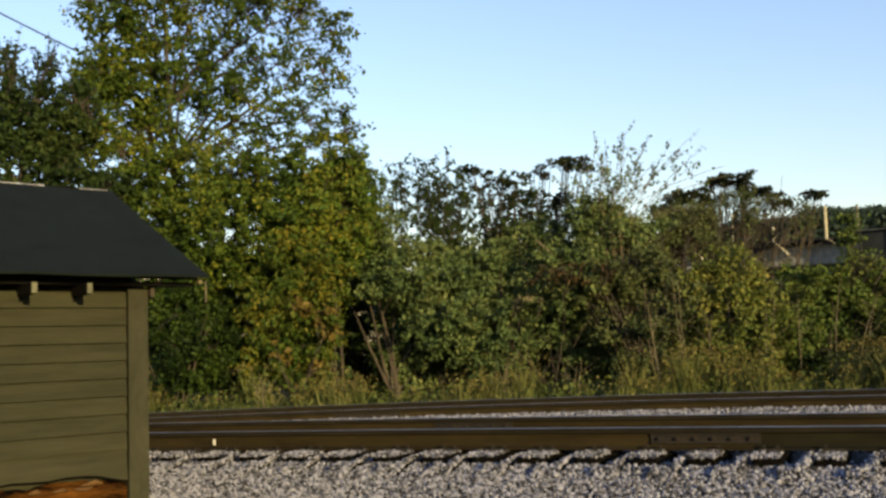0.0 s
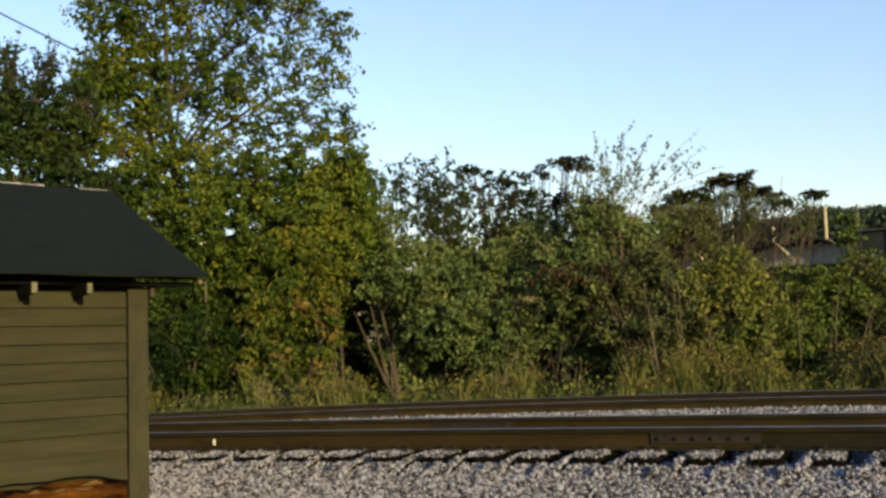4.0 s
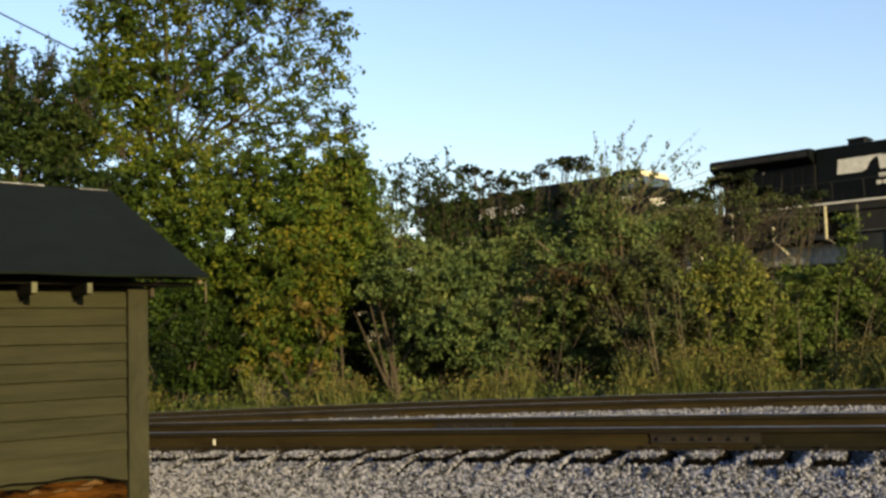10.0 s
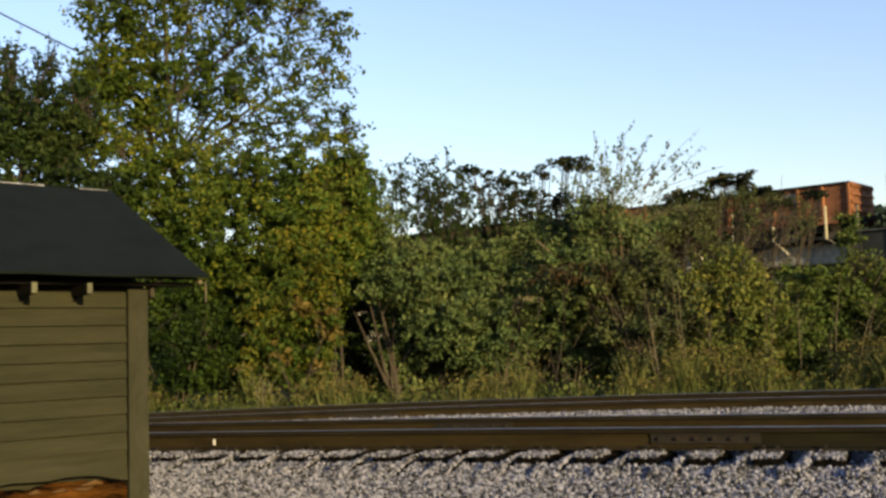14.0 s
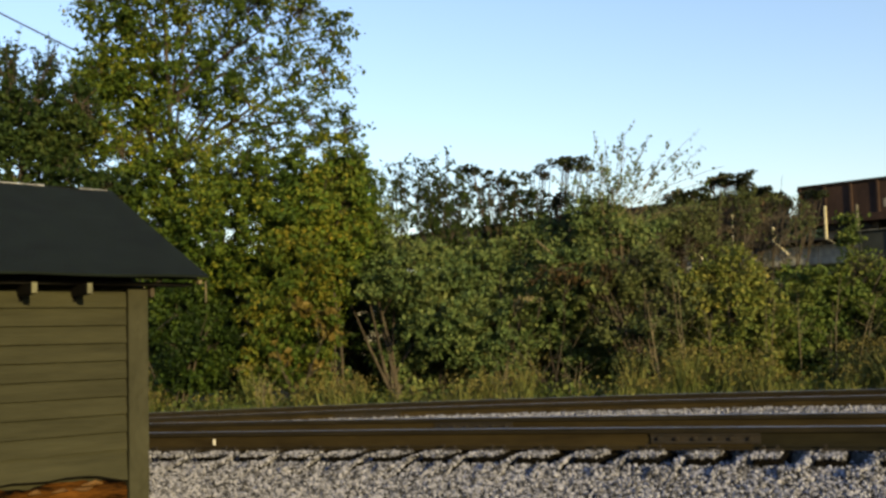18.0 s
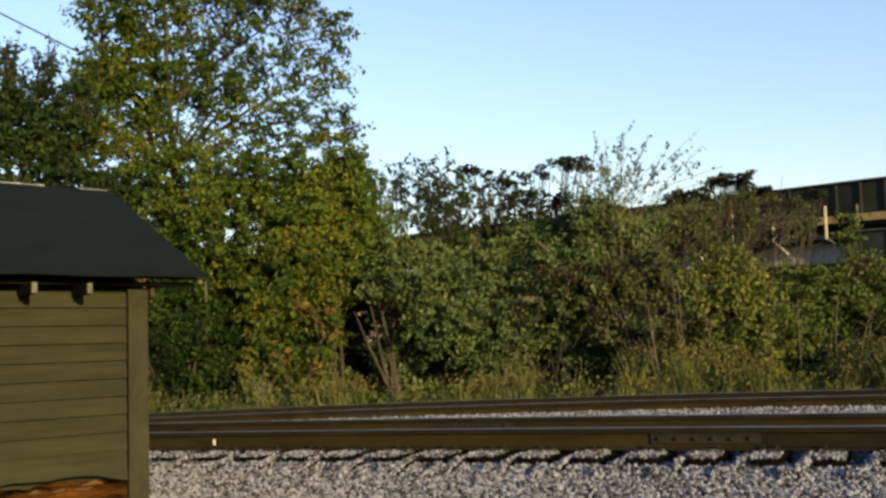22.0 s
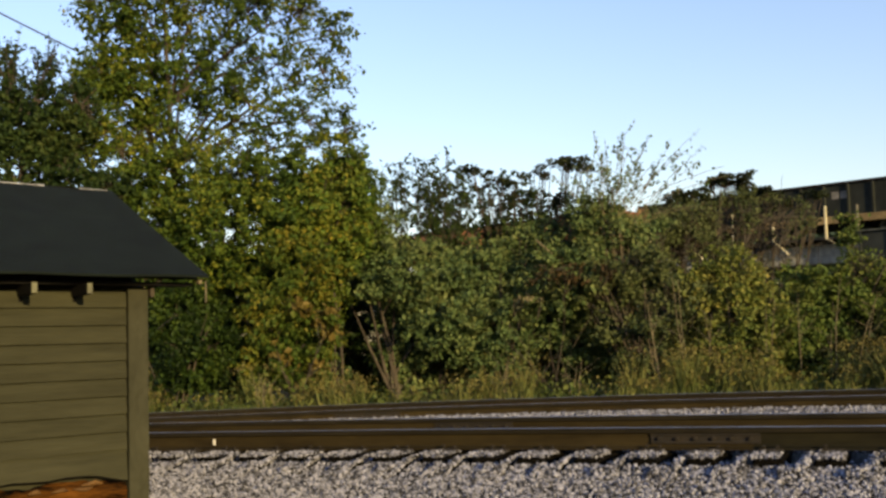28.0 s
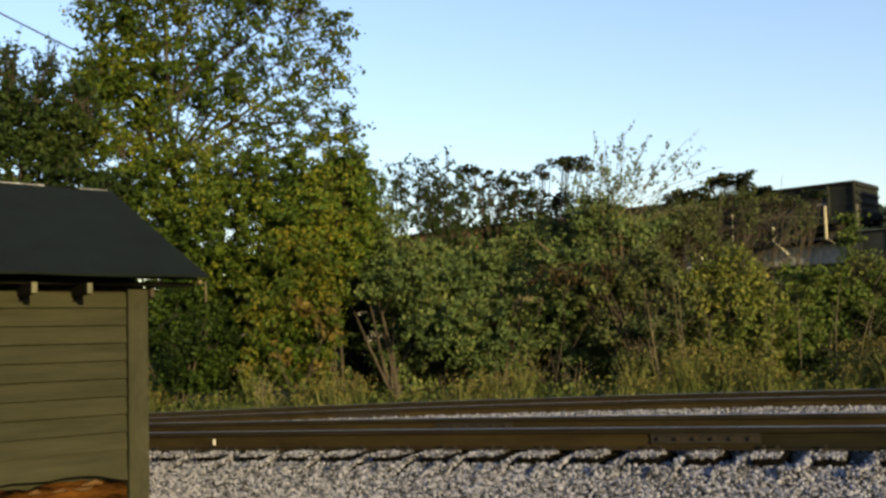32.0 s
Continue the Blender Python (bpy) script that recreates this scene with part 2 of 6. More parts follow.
        for x, y, z, h in stations:
            v += [(x - math.sin(h) * s, y + math.cos(h) * s, z + u) for s, u in outline]
        for i in range(len(stations) - 1):
            for q in range(n):
                w = (q + 1) % n
                f.append((i * n + q, i * n + w, (i + 1) * n + w, (i + 1) * n + q))
        f += [tuple(range(n)), tuple((len(stations) - 1) * n + q for q in range(n))]
        return self.add(v, f)

    def mesh(self, name, material):
        me = bpy.data.meshes.new(name)
        me.from_pydata(self.v, [], self.f)
        bm = bmesh.new()
        bm.from_mesh(me)
        bmesh.ops.recalc_face_normals(bm, faces=bm.faces)
        bm.to_mesh(me)
        bm.free()
        me.materials.append(material)
        return me


def smooth(me, angle=35):
    for p in me.polygons:
        p.use_smooth = True
    me.set_sharp_from_angle(angle=radians(angle))
    return me


def part(name, shape, material, parent, label="", at=None, kind=""):
    """One mesh object under a thing or under a part of it; shape may be a mesh that several parts share."""
    me = shape if isinstance(shape, bpy.types.Mesh) else shape.mesh(name, material)
    ob = new(name, me)
    ob.parent = parent
    if at is not None:
        ob.matrix_basis = at
    return tagged(ob, label, kind=kind)


def thing(name, label, category, m=None, group="", kind=""):
    ob = new(name)
    ob.empty_display_size = 0.2
    if m is not None:
        ob.matrix_basis = m
    return tagged(ob, label, category, group, kind)


def joined(name, verts, faces, material):
    me = bpy.data.meshes.new(name)
    me.from_pydata(verts, [], faces)
    me.materials.append(material)
    return me


# ---- ground and tracks ----
TURN = -24.5
TRACK = pose(0, 0, 0, 0, 0, TURN)
RAIL_TOP = 0.88
RAIL_H = 0.186
GAUGE = 1.505


def near_line(x):
    """The near rail of the near track: y and heading at x, in the tracks' own space."""
    k = 0.0095
    if x > -2:
        return 8.64, 0.0
    q = max(x, -11.0)
    y, s = 8.64 - k * (q + 2) ** 2, -2 * k * (q + 2)
    return y + (x - q) * s, math.atan(s)


def far_line(x):
    """The far rail of the track behind, which bends in towards the near one."""
    k = 0.026
    if x > -0.3:
        return 14.62, 0.0
    q = max(x, -11.0)
    y, s = 14.62 - k * (q + 0.3) ** 2, -2 * k * (q + 0.3)
    return y + (x - q) * s, math.atan(s)


def stations(line, offset, x0, x1, step, z):
    out = []
    n = max(1, round((x1 - x0) / step))
    for i in range(n + 1):
        x = x0 + (x1 - x0) * i / n
        y, h = line(x)
        out.append((x - math.sin(h) * offset, y + math.cos(h) * offset, z, h))
    return out


TIE_PITCH = 0.478


def off_tie(x):
    """Distance along the track from the nearest crosstie's middle."""
    return (x + 0.55 + TIE_PITCH / 2) % TIE_PITCH - TIE_PITCH / 2


def hollow(x, y):
    """How much the stones have sunk in the crib beside a crosstie, from 0 to 1; only outside the near rail."""
    if not 7.85 < y < 8.6:
        return 0.0
    p = off_tie(x)
    p = p - 0.115 if p > 0 else p + TIE_PITCH - 0.115
    q = p / (TIE_PITCH - 0.23)
    return math.exp(-((q - 0.3) / 0.34) ** 2) * min(1.0, (y - 7.85) / 0.2) if 0 < q < 1 else 0.0


def bed_height(y, x=0.0):
    """Height of the ballast across the tracks: a shoulder, heaps between the crossties' ends, and the level cribs."""
    if y < 5.4:
        return 0.02
    if y < 8.58:
        t = min(1.0, (y - 5.4) / 2.65)
        z = 0.02 + (0.62 + 0.012 * max(0.0, min(1.0, (-2.5 - x) / 2))) * t ** 0.85
        k = max(0.0, min(1.0, (y - 7.6) / 0.4))
        if abs(off_tie(x)) < 0.13:
            return z - 0.01 * k
        return z + k * (0.055 - 0.085 * hollow(x, y))
    if y < 15.3:
        low, high = near_line(x)[0] + GAUGE + 0.2, far_line(x)[0] - GAUGE - 0.25
        return 0.675 + 0.125 * max(0.0, min(1.0, (y - low) / 0.35, (high - y) / 0.35))
    return max(0.40, 0.675 - (y - 15.3) * 0.4)


def sag(x):
    """How far the near rail has bent towards the shed at x."""
    return 8.64 - near_line(x)[0]


def ground():
    s = Shape()
    ys = [-1500, -300, -60, -20, -6, 0, 3, 5.2, 5.5, 8, 11, 14, 16, 17, 20, 24, 30, 45, 80, 160, 400, 1500]
    xs = [-1500, -400, -120, -60, -30, -20, -14, -10, -7, -4, -1, 2, 5, 8, 12, 18, 30, 60, 140, 400, 1500]
    z = lambda x, y: (0.0 if y < 6 else 0.38 if y > 16 else 0.0) + (0.05 * math.sin(x * 1.7 + y) if y > 16 and y < 60 else 0.0)
    v = [(x, y, z(x, y)) for x in xs for y in ys]
    n = len(ys)
    f = [(i * n + j, (i + 1) * n + j, (i + 1) * n + j + 1, i * n + j + 1) for i in range(len(xs) - 1) for j in range(n - 1)]
    ob = new("ground", s.add(v, f).mesh("ground", M["soil"]))
    ob.matrix_basis = TRACK
    tagged(ob, "dark bare soil with dry litter beside the tracks", "ground", kind="structure")


def ballast():
    bed = thing("ballast_bed", "sloping bed of pale grey crushed stone under the tracks", "ballast", TRACK, kind="structure")
    s = Shape()
    ys = [5.3, 5.6, 6.0, 6.5, 7.0, 7.5, 7.8, 8.0, 8.6, 9, 10, 10.5, 11, 11.5, 12, 12.7, 13, 14, 15.3, 15.6]
    xs = [-45, -25] + [-15 + i for i in range(20)] + [8, 15, 25, 45]
    n = len(ys)
    v = [(x, y, 0.5 if 7.9 < y + sag(x) < 8.7 else bed_height(y + sag(x) if y < 8.5 else y) - 0.035) for x in xs for y in ys]
    part("stone_bed", s.add(v, [(i * n + j, (i + 1) * n + j, (i + 1) * n + j + 1, i * n + j + 1) for i in range(len(xs) - 1) for j in range(n - 1)]), M["bed"], bed)
    rng = np.random.default_rng(5)
    ico = bmesh.new()
    bmesh.ops.create_icosphere(ico, subdivisions=1, radius=1.0)
    iv = np.array([p.co[:] for p in ico.verts])
    jf = np.array([[q.index for q in p.verts] for p in ico.faces])
    ico.free()
    ov = np.array([(1, 0, 0), (-1, 0, 0), (0, 1, 0), (0, -1, 0), (0, 0, 1), (0, 0, -1)], float)
    of = np.array([(0, 2, 4), (2, 1, 4), (1, 3, 4), (3, 0, 4), (2, 0, 5), (1, 2, 5), (3, 1, 5), (0, 3, 5)])

    def heap(name, count, x0, x1, y0, y1, bv, bf, r0, r1, label, wanted, rest=None):
        k = len(bv)
        x, y = rng.uniform(x0, x1, count), rng.uniform(y0, y1, count)
        keep = np.array([wanted(p, q) for p, q in zip(x, y)])
        x, y = x[keep], y[keep]
        count = len(x)
        r = rng.uniform(r0, r1, count) * rng.choice([0.7, 1.0, 1.0, 1.25], count)
        z = np.array([rest if rest else bed_height(q + sag(p) if q + sag(p) < 8.58 else max(q, 8.6), p) for p, q in zip(x, y)]) + rng.uniform(-0.35, 0.25, count) * r
        size = r[:, None] * rng.uniform(0.65, 1.2, (count, 3))
        pts = bv[None] * size[:, None, :] * rng.uniform(0.72, 1.18, (count, k, 1))
        a, t = rng.uniform(0, math.tau, count), rng.uniform(-0.9, 0.9, count)
        ca, sa, ct, st = np.cos(a)[:, None], np.sin(a)[:, None], np.cos(t)[:, None], np.sin(t)[:, None]
        px, py, pz = pts[..., 0], pts[..., 1] * ct - pts[..., 2] * st, pts[..., 1] * st + pts[..., 2] * ct
        px, py = px * ca - py * sa, px * sa + py * ca
        v = np.stack([px + x[:, None], py + y[:, None], pz + z[:, None]], -1).reshape(-1, 3)
        f = (bf[None] + (np.arange(count) * k)[:, None, None]).reshape(-1, 3)
        part(name, joined(name, v.tolist(), f.tolist(), M["stone"]), None, bed, label, kind="stuff")

    def beside_ties(x, y):
        y += sag(x)
        if y < 8.06:
            return rng.random() > hollow(x, y) * 0.4
        return abs(off_tie(x)) > 0.14 and rng.random() > hollow(x, y) * 0.9

    def on_ties(x, y):
        y += sag(x)
        return 8.1 < y < 8.54 and abs(off_tie(x)) < 0.11

    heap("near_stones", 66000, -8.2, 1.4, 5.9, 8.5, iv, jf, 0.0105, 0.0205, "angular grey and buff crushed stones", beside_ties)
    heap("tie_end_stones", 19000, -8.4, 1.6, 7.7, 8.57, ov, of, 0.012, 0.021, "pale stones lying on the crosstie ends", on_ties, RAIL_TOP - RAIL_H + 0.002)
    heap("middle_stones", 26000, -12.5, 2.0, 9.6, 12.9, ov, of, 0.014, 0.024, "pale stones heaped between the tracks", lambda x, y: near_line(x)[0] + GAUGE + 0.2 < y < far_line(x)[0] - GAUGE - 0.25)
    heap("crib_stones", 30000, -12.5, 2.0, 8.7, 15.3, ov, of, 0.016, 0.028, "pale crushed stones between the rails", lambda x, y: y < near_line(x)[0] + GAUGE + 0.2 or y > far_line(x)[0] - GAUGE + 0.25)


RAIL = [(-0.076, 0), (0.076, 0), (0.076, 0.011), (0.02, 0.028), (0.0095, 0.045), (0.0095, 0.132), (0.036, 0.144), (0.037, 0.176),
        (0.03, 0.1835), (0.012, 0.186), (-0.012, 0.186), (-0.03, 0.1835), (-0.037, 0.176), (-0.036, 0.144), (-0.0095, 0.132), (-0.0095, 0.045), (-0.02, 0.028), (-0.076, 0.011)]
RAIL_WEB = [(-0.076, 0), (0.076, 0), (0.076, 0.011), (0.02, 0.028), (0.0095, 0.045), (0.0095, 0.1318), (-0.0095, 0.1318), (-0.0095, 0.045), (-0.02, 0.028), (-0.076, 0.011)]
RAIL_HEAD = [(0.0095, 0.132), (0.037, 0.141), (0.038, 0.176), (0.03, 0.1835), (0.012, 0.186), (-0.012, 0.186), (-0.03, 0.1835), (-0.038, 0.176), (-0.037, 0.141), (-0.0095, 0.132)]


def railway(name, label, line, first, second, x0, x1, joints):
    """A track: two rails, sleepers with plates and spikes, and bolted joints."""
    tr = thing(name, label, "railway track", TRACK, "tracks", "structure")
    base = RAIL_TOP - RAIL_H
    tie = smooth(Shape().box(-0.115, 0.115, -1.3, 1.3, -0.18, 0.0, 0.014).mesh("crosstie", M["tie"]), 20)
    plate = Shape().box(-0.095, 0.095, -0.18, 0.18, 0.0, 0.016, 0.004).box(-0.095, 0.095, -0.1, -0.08, 0.014, 0.03).box(-0.095, 0.095, 0.08, 0.1, 0.014, 0.03).mesh("tie_plate", M["bar"])
    spike = Shape().box(-0.009, 0.009, -0.009, 0.009, -0.02, 0.03).box(-0.016, 0.016, -0.022, 0.014, 0.03, 0.045, 0.005).mesh("spike", M["bar"])
    for off in (first, second):
        cuts = [(x0, -1.16, "web"), (-1.16, x1, "oldweb")] if name == "near_track" and off == 0.0 else [(x0, x1, "web")]
        for c0, c1, mat in cuts:
            r = part("rail", Shape().loft(RAIL_WEB, stations(line, off, c0, c1, 0.5, base + 0.012)), M[mat], tr, "rust-brown steel rail" if mat == "web" else "darker old steel rail")
            smooth(r.data, 30)
            h = part("rail_head", Shape().loft(RAIL_HEAD, stations(line, off, c0, c1, 0.5, base + 0.012)), M["rail"], r, "dark rail head")
            smooth(h.data, 30)
        part("worn_head", Shape().loft([(-0.026, 0.1975), (0.026, 0.1975), (0.02, 0.2), (-0.02, 0.2)], stations(line, off, x0, x1, 0.5, base - 0.0005)), M["railtop"], r, "polished running surface")
    mid = (first + second) / 2
    rnd = random.Random(len(name))
    first_tie = math.ceil((x0 + 0.75) / TIE_PITCH)
    for i in range(first_tie, int((x1 + 0.4) / TIE_PITCH)):
        x = -0.55 + i * TIE_PITCH + rnd.uniform(-0.012, 0.012)
        y, h = line(x)
        cx, cy = x - math.sin(h) * mid, y + math.cos(h) * mid
        turn = math.degrees(h) + rnd.uniform(-1.2, 1.2)
        part("crosstie", tie, None, tr, at=pose(cx, cy, base - 0.004 - rnd.uniform(0, 0.012), rnd.uniform(-0.4, 0.4), 0, turn))
        if not -10 < x < 3:
            continue
        for off in (first, second):
            px, py = x - math.sin(h) * off, y + math.cos(h) * off
            part("tie_plate", plate, None, tr, at=pose(px, py, base - 0.003, 0, 0, math.degrees(h)))
            for side in (-1, 1):
                for dx in (-0.055, 0.055):
                    if rnd.random() < 0.8:
                        q = side * 0.093
                        part("spike", spike, None, tr, at=pose(px + dx, py + q, base + 0.002 + rnd.uniform(0, 0.015), 0, 0, 0 if side < 0 else 180))
    for x, off, side in joints:
        y, h = line(x)
        px, py = x - math.sin(h) * off, y + math.cos(h) * off
        m = pose(px, py, base + 0.012, 0, 0, math.degrees(h))
        for sgn in (-1, 1):
            o = [(0.011, 0.05), (0.03, 0.046), (0.034, 0.06), (0.026, 0.075), (0.026, 0.11), (0.034, 0.122), (0.032, 0.134), (0.011, 0.13)]
            bar = part("joint_bar", Shape().loft([(sgn * a, b) for a, b in o], [(-0.457, 0, 0, 0), (0.457, 0, 0, 0)]), M["bar"], tr, "rusty bolted joint bar", at=m)
            for k in range(6):
                bx = -0.38 + k * 0.152
                part("bolt", Shape().tube([(bx, sgn * 0.024, 0.092), (bx, sgn * 0.052, 0.092)], 0.017, 6), M["bar"], bar)


def paint_mark():
    y, h = near_line(-6.55)
    ob = new("paint_mark", Shape().box(-0.013, 0.015, -0.016, -0.0098, 0.05, 0.112, 0.002).mesh("paint_mark", M["white"]))
    ob.matrix_basis = TRACK @ pose(-6.55, y, RAIL_TOP - RAIL_H + 0.012, 0, 0, math.degrees(h))
    tagged(ob, "small white paint mark on the rail's web", "paint mark")


ground()
ballast()
paint_mark()
railway("near_track", "rusty main track on timber ties in pale ballast", near_line, 0.0, GAUGE, -24, 24, [(-1.56, 0.0, 1), (-4.25, GAUGE, 1)])
railway("far_track", "rusty side track bending in behind the near one", far_line, -GAUGE, 0.0, -12.5, 24, [(-7.2, -GAUGE, 1)])


# ---- shed ----
def shed():
    """Local x runs along the wall in view, from its far corner at 0 towards the near end; y points out of the wall."""
    length, half = 3.2, 1.3
    m = pose(-1.874, 6.2, 0.0, 0, 0, -140.0)
    sh = thing("shed", "small olive clapboard railway shed with a black felt roof", "shed", m)
    # board edges: x to the near end, -y inside
    pitch = 0.1082
    core = Shape().box(0.05, length - 0.03, -2 * half + 0.03, -0.03, 0.08, 2.09)
    part("wall", core, M["olive"], sh, "sheathing behind the boards")
    z = 1.971
    rows = [(2.07, 0.099)]
    while z > 0.1:
        rows.append((z, pitch))
        z -= pitch
    for top_z, h in rows:
        low = top_z - h if top_z > 2 else top_z - pitch
        a, b = 0.148, length - 0.15
        if low > 1.05:
            s = Shape()
            tz = top_z - 0.008
            prof = [(0.0, tz), (0.004, tz), (0.009, tz - 0.011), (0.012, tz - 0.02), (0.019, low + 0.006), (0.019, low - 0.003), (0.0, low - 0.003)]
            v = [(a, p, q) for p, q in prof] + [(b, p, q) for p, q in prof]
            k = len(prof)
            s.add(v, [tuple(range(k)), tuple(range(k, 2 * k))] + [(i, (i + 1) % k, k + (i + 1) % k, k + i) for i in range(k)])
            part("siding_board", s, M["olive"], sh)
    # the lowest board in view is broken away along a ragged edge, with bare wood below
    edge = [(0.148, 0.918), (0.2, 0.926), (0.27, 0.945), (0.34, 0.962), (0.42, 0.97), (0.52, 0.972), (0.62, 0.962), (0.72, 0.966), (0.82, 0.972), (0.95, 0.962), (1.2, 0.95), (1.6, 0.965), (2.2, 0.94), (length - 0.15, 0.95)]
    up = 1.102
    s = Shape()
    for (xa, za), (xb, zb) in zip(edge, edge[1:]):
        s.add([(xa, 0.0, za), (xb, 0.0, zb), (xb, 0.0, up), (xa, 0.0, up), (xa, 0.026, za), (xb, 0.026, zb), (xb, 0.006, up), (xa, 0.006, up)],
              [(4, 5, 6, 7), (0, 1, 5, 4), (0, 3, 2, 1), (3, 7, 6, 2)])
    part("siding_board", s, M["olive"], sh, "broken lowest siding board with a ragged edge")
    s = Shape()
    for (xa, za), (xb, zb) in zip(edge, edge[1:]):
        s.add([(xa, 0.008, za - 0.012), (xb, 0.008, zb - 0.012), (xb, 0.03, zb + 0.002), (xa, 0.03, za + 0.002)], [(0, 1, 2, 3)])
    part("torn_edge", s, M["roofedge"], sh, "dark torn edge of the siding")
    # bare rotten wood under the broken edge: rough, split along its grain, bulging outwards towards the foot
    nx, nz = 150, 18
    v, f = [], []
    for i in range(nx + 1):
        x = 0.15 + (length - 0.3) * i / nx
        for k in range(nz + 1):
            z = 0.62 + 0.37 * k / nz
            g = noise.noise(Vector((x * 5, z * 26, 1.7))) * 0.014 + noise.noise(Vector((x * 2.3, z * 7, 5.1))) * 0.022 + noise.noise(Vector((x * 16, z * 40, 9.0))) * 0.004
            v.append((x, -0.03 + 0.04 * min(1.0, max(0.0, (0.945 - z) / 0.08)) + g, z))
    f = [(i * (nz + 1) + k, (i + 1) * (nz + 1) + k, (i + 1) * (nz + 1) + k + 1, i * (nz + 1) + k + 1) for i in range(nx) for k in range(nz)]
    part("bare_board", Shape().add(v, f), M["rot"], sh, "bare rotten orange wood, split along its grain")
    # pale splinters of fresh wood that catch the sun
    for x, z0, ln, r, dz in ((0.66, 0.9, 0.07, 0.016, 0.01), (0.3, 0.915, 0.13, 0.016, 0.012), (0.36, 0.9, 0.12, 0.013, -0.008), (0.5, 0.895, 0.1, 0.012, 0.008), (0.85, 0.885, 0.09, 0.012, 0.0), (1.25, 0.9, 0.12, 0.014, 0.01)):
        q = Vector((x, 0.018, z0))
        s = Shape().tube([q, q + Vector((ln * 0.35, 0.008, dz)), q + Vector((ln * 0.7, 0.007, dz * 0.4)), q + Vector((ln, 0, 0))], [r * 0.25, r, r * 0.8, r * 0.2], 6)
        part("splinter", s, M["raw"], sh, "pale raw splinter")
    part("foundation", Shape().box(0.0, length, -2 * half, 0.0, -0.05, 0.14, 0.01), M["concrete"], sh)
    for x0, x1, y0, y1 in ((0.012, 0.14, -0.02, 0.03), (length - 0.14, length + 0.022, -0.02, 0.03), (0.012, 0.14, -2 * half - 0.03, -2 * half + 0.02), (length - 0.14, length + 0.022, -2 * half - 0.03, -2 * half + 0.02)):
        part("corner_board", Shape().box(x0, x1, y0, y1, 0.1, 2.09, 0.004), M["corner"], sh, "flat olive corner board")
    for y0, y1 in ((-2 * half - 0.02, -2 * half),):
        for k in range(16):
            part("siding_board", Shape().box(0.148, length - 0.15, y0, y1 - 0.002, 0.14 + k * 0.12, 0.255 + k * 0.12, 0.003), M["olive"], sh)
    for x0 in (0.018, length):
        for k in range(16):
            part("siding_board", Shape().box(x0, x0 + 0.02, -2 * half + 0.02, -0.02, 0.14 + k * 0.12, 0.255 + k * 0.12, 0.003), M["olive"], sh)
        part("gable", Shape().add([(x0, -2 * half, 2.07), (x0, 0, 2.07), (x0, -half, 2.72), (x0 + 0.02, -2 * half, 2.07), (x0 + 0.02, 0, 2.07), (x0 + 0.02, -half, 2.72)], [(0, 1, 2), (3, 4, 5), (0, 1, 4, 3), (1, 2, 5, 4), (2, 0, 3, 5)]), M["olive"], sh)
    # roof: eave 0.3 m out, ends 0.27 m past the walls
    over, end, ze, zr = 0.3, 0.27, 2.149, 2.94
    for sgn in (1, -1):
        y_e, y_r = (over, -half) if sgn > 0 else (-2 * half - over, -half)
        n = 14
        s = Shape()
        v = []
        for i in range(n + 1):
            x = -end + (length + 2 * end) * i / n
            for k in range(4):
                t = k / 3
                sag = -0.012 * math.sin(math.pi * t) + 0.004 * math.sin(i * 1.9 + k)
                v.append((x, y_e + (y_r - y_e) * t, ze + (zr - ze) * t + sag))
        f = [(i * 4 + k, (i + 1) * 4 + k, (i + 1) * 4 + k + 1, i * 4 + k + 1) for i in range(n) for k in range(3)]
        low = [(x, y, z - 0.014) for x, y, z in v]
        q = len(v)
        f += [tuple(j + q for j in reversed(g)) for g in f]
        for i in range(n):
            f += [(i * 4, (i + 1) * 4, q + (i + 1) * 4, q + i * 4), (i * 4 + 3, (i + 1) * 4 + 3, q + (i + 1) * 4 + 3, q + i * 4 + 3)]
        for k in range(3):
            f += [(k, k + 1, q + k + 1, q + k), (n * 4 + k, n * 4 + k + 1, q + n * 4 + k + 1, q + n * 4 + k)]
        part("roof_slope", s.add(v + low, f), M["roof"], sh, "black roofing felt with a slight sag")
        part("eave_board", Shape().box(-end + 0.01, length + end - 0.01, *sorted((y_e - sgn * 0.14, y_e - sgn * 0.16)), ze - 0.012, ze + 0.03), M["roofedge"], sh, "eave board with the eave shade put into its colour")
    part("ridge_gap", Shape().box(-0.02, 0.22, -half - 0.015, -half + 0.015, zr - 0.012, zr - 0.002, 0.003), M["roofedge"], sh, "worn dark stretch of the ridge")
    part("ridge_cap", Shape().box(-end + 0.03, -0.025, -half - 0.015, -half + 0.015, zr - 0.012, zr - 0.003, 0.003), M["ridge"], sh, "pale weathered ridge strip")
    part("ridge_cap", Shape().box(0.225, length + end, -half - 0.02, -half + 0.02, zr - 0.012, zr + 0.0, 0.003), M["ridge"], sh, "pale weathered ridge strip")
    part("soffit_board", Shape().box(-end + 0.03, length + end - 0.03, 0.0, over - 0.17, 2.098, 2.119), M["roofedge"], sh)
    x = 0.468
    while x < length:
        t = part("rafter_tail", Shape().box(x - 0.017, x + 0.017, -0.02, over - 0.03, 2.03, 2.097, 0.004), M["roofedge"], sh, "rafter tail with the eave shade put into its colour")
        part("end_grain", Shape().box(x - 0.016, x + 0.016, over - 0.032, over - 0.022, 2.032, 2.095, 0.003), M["cream"], t, "pale cut end")
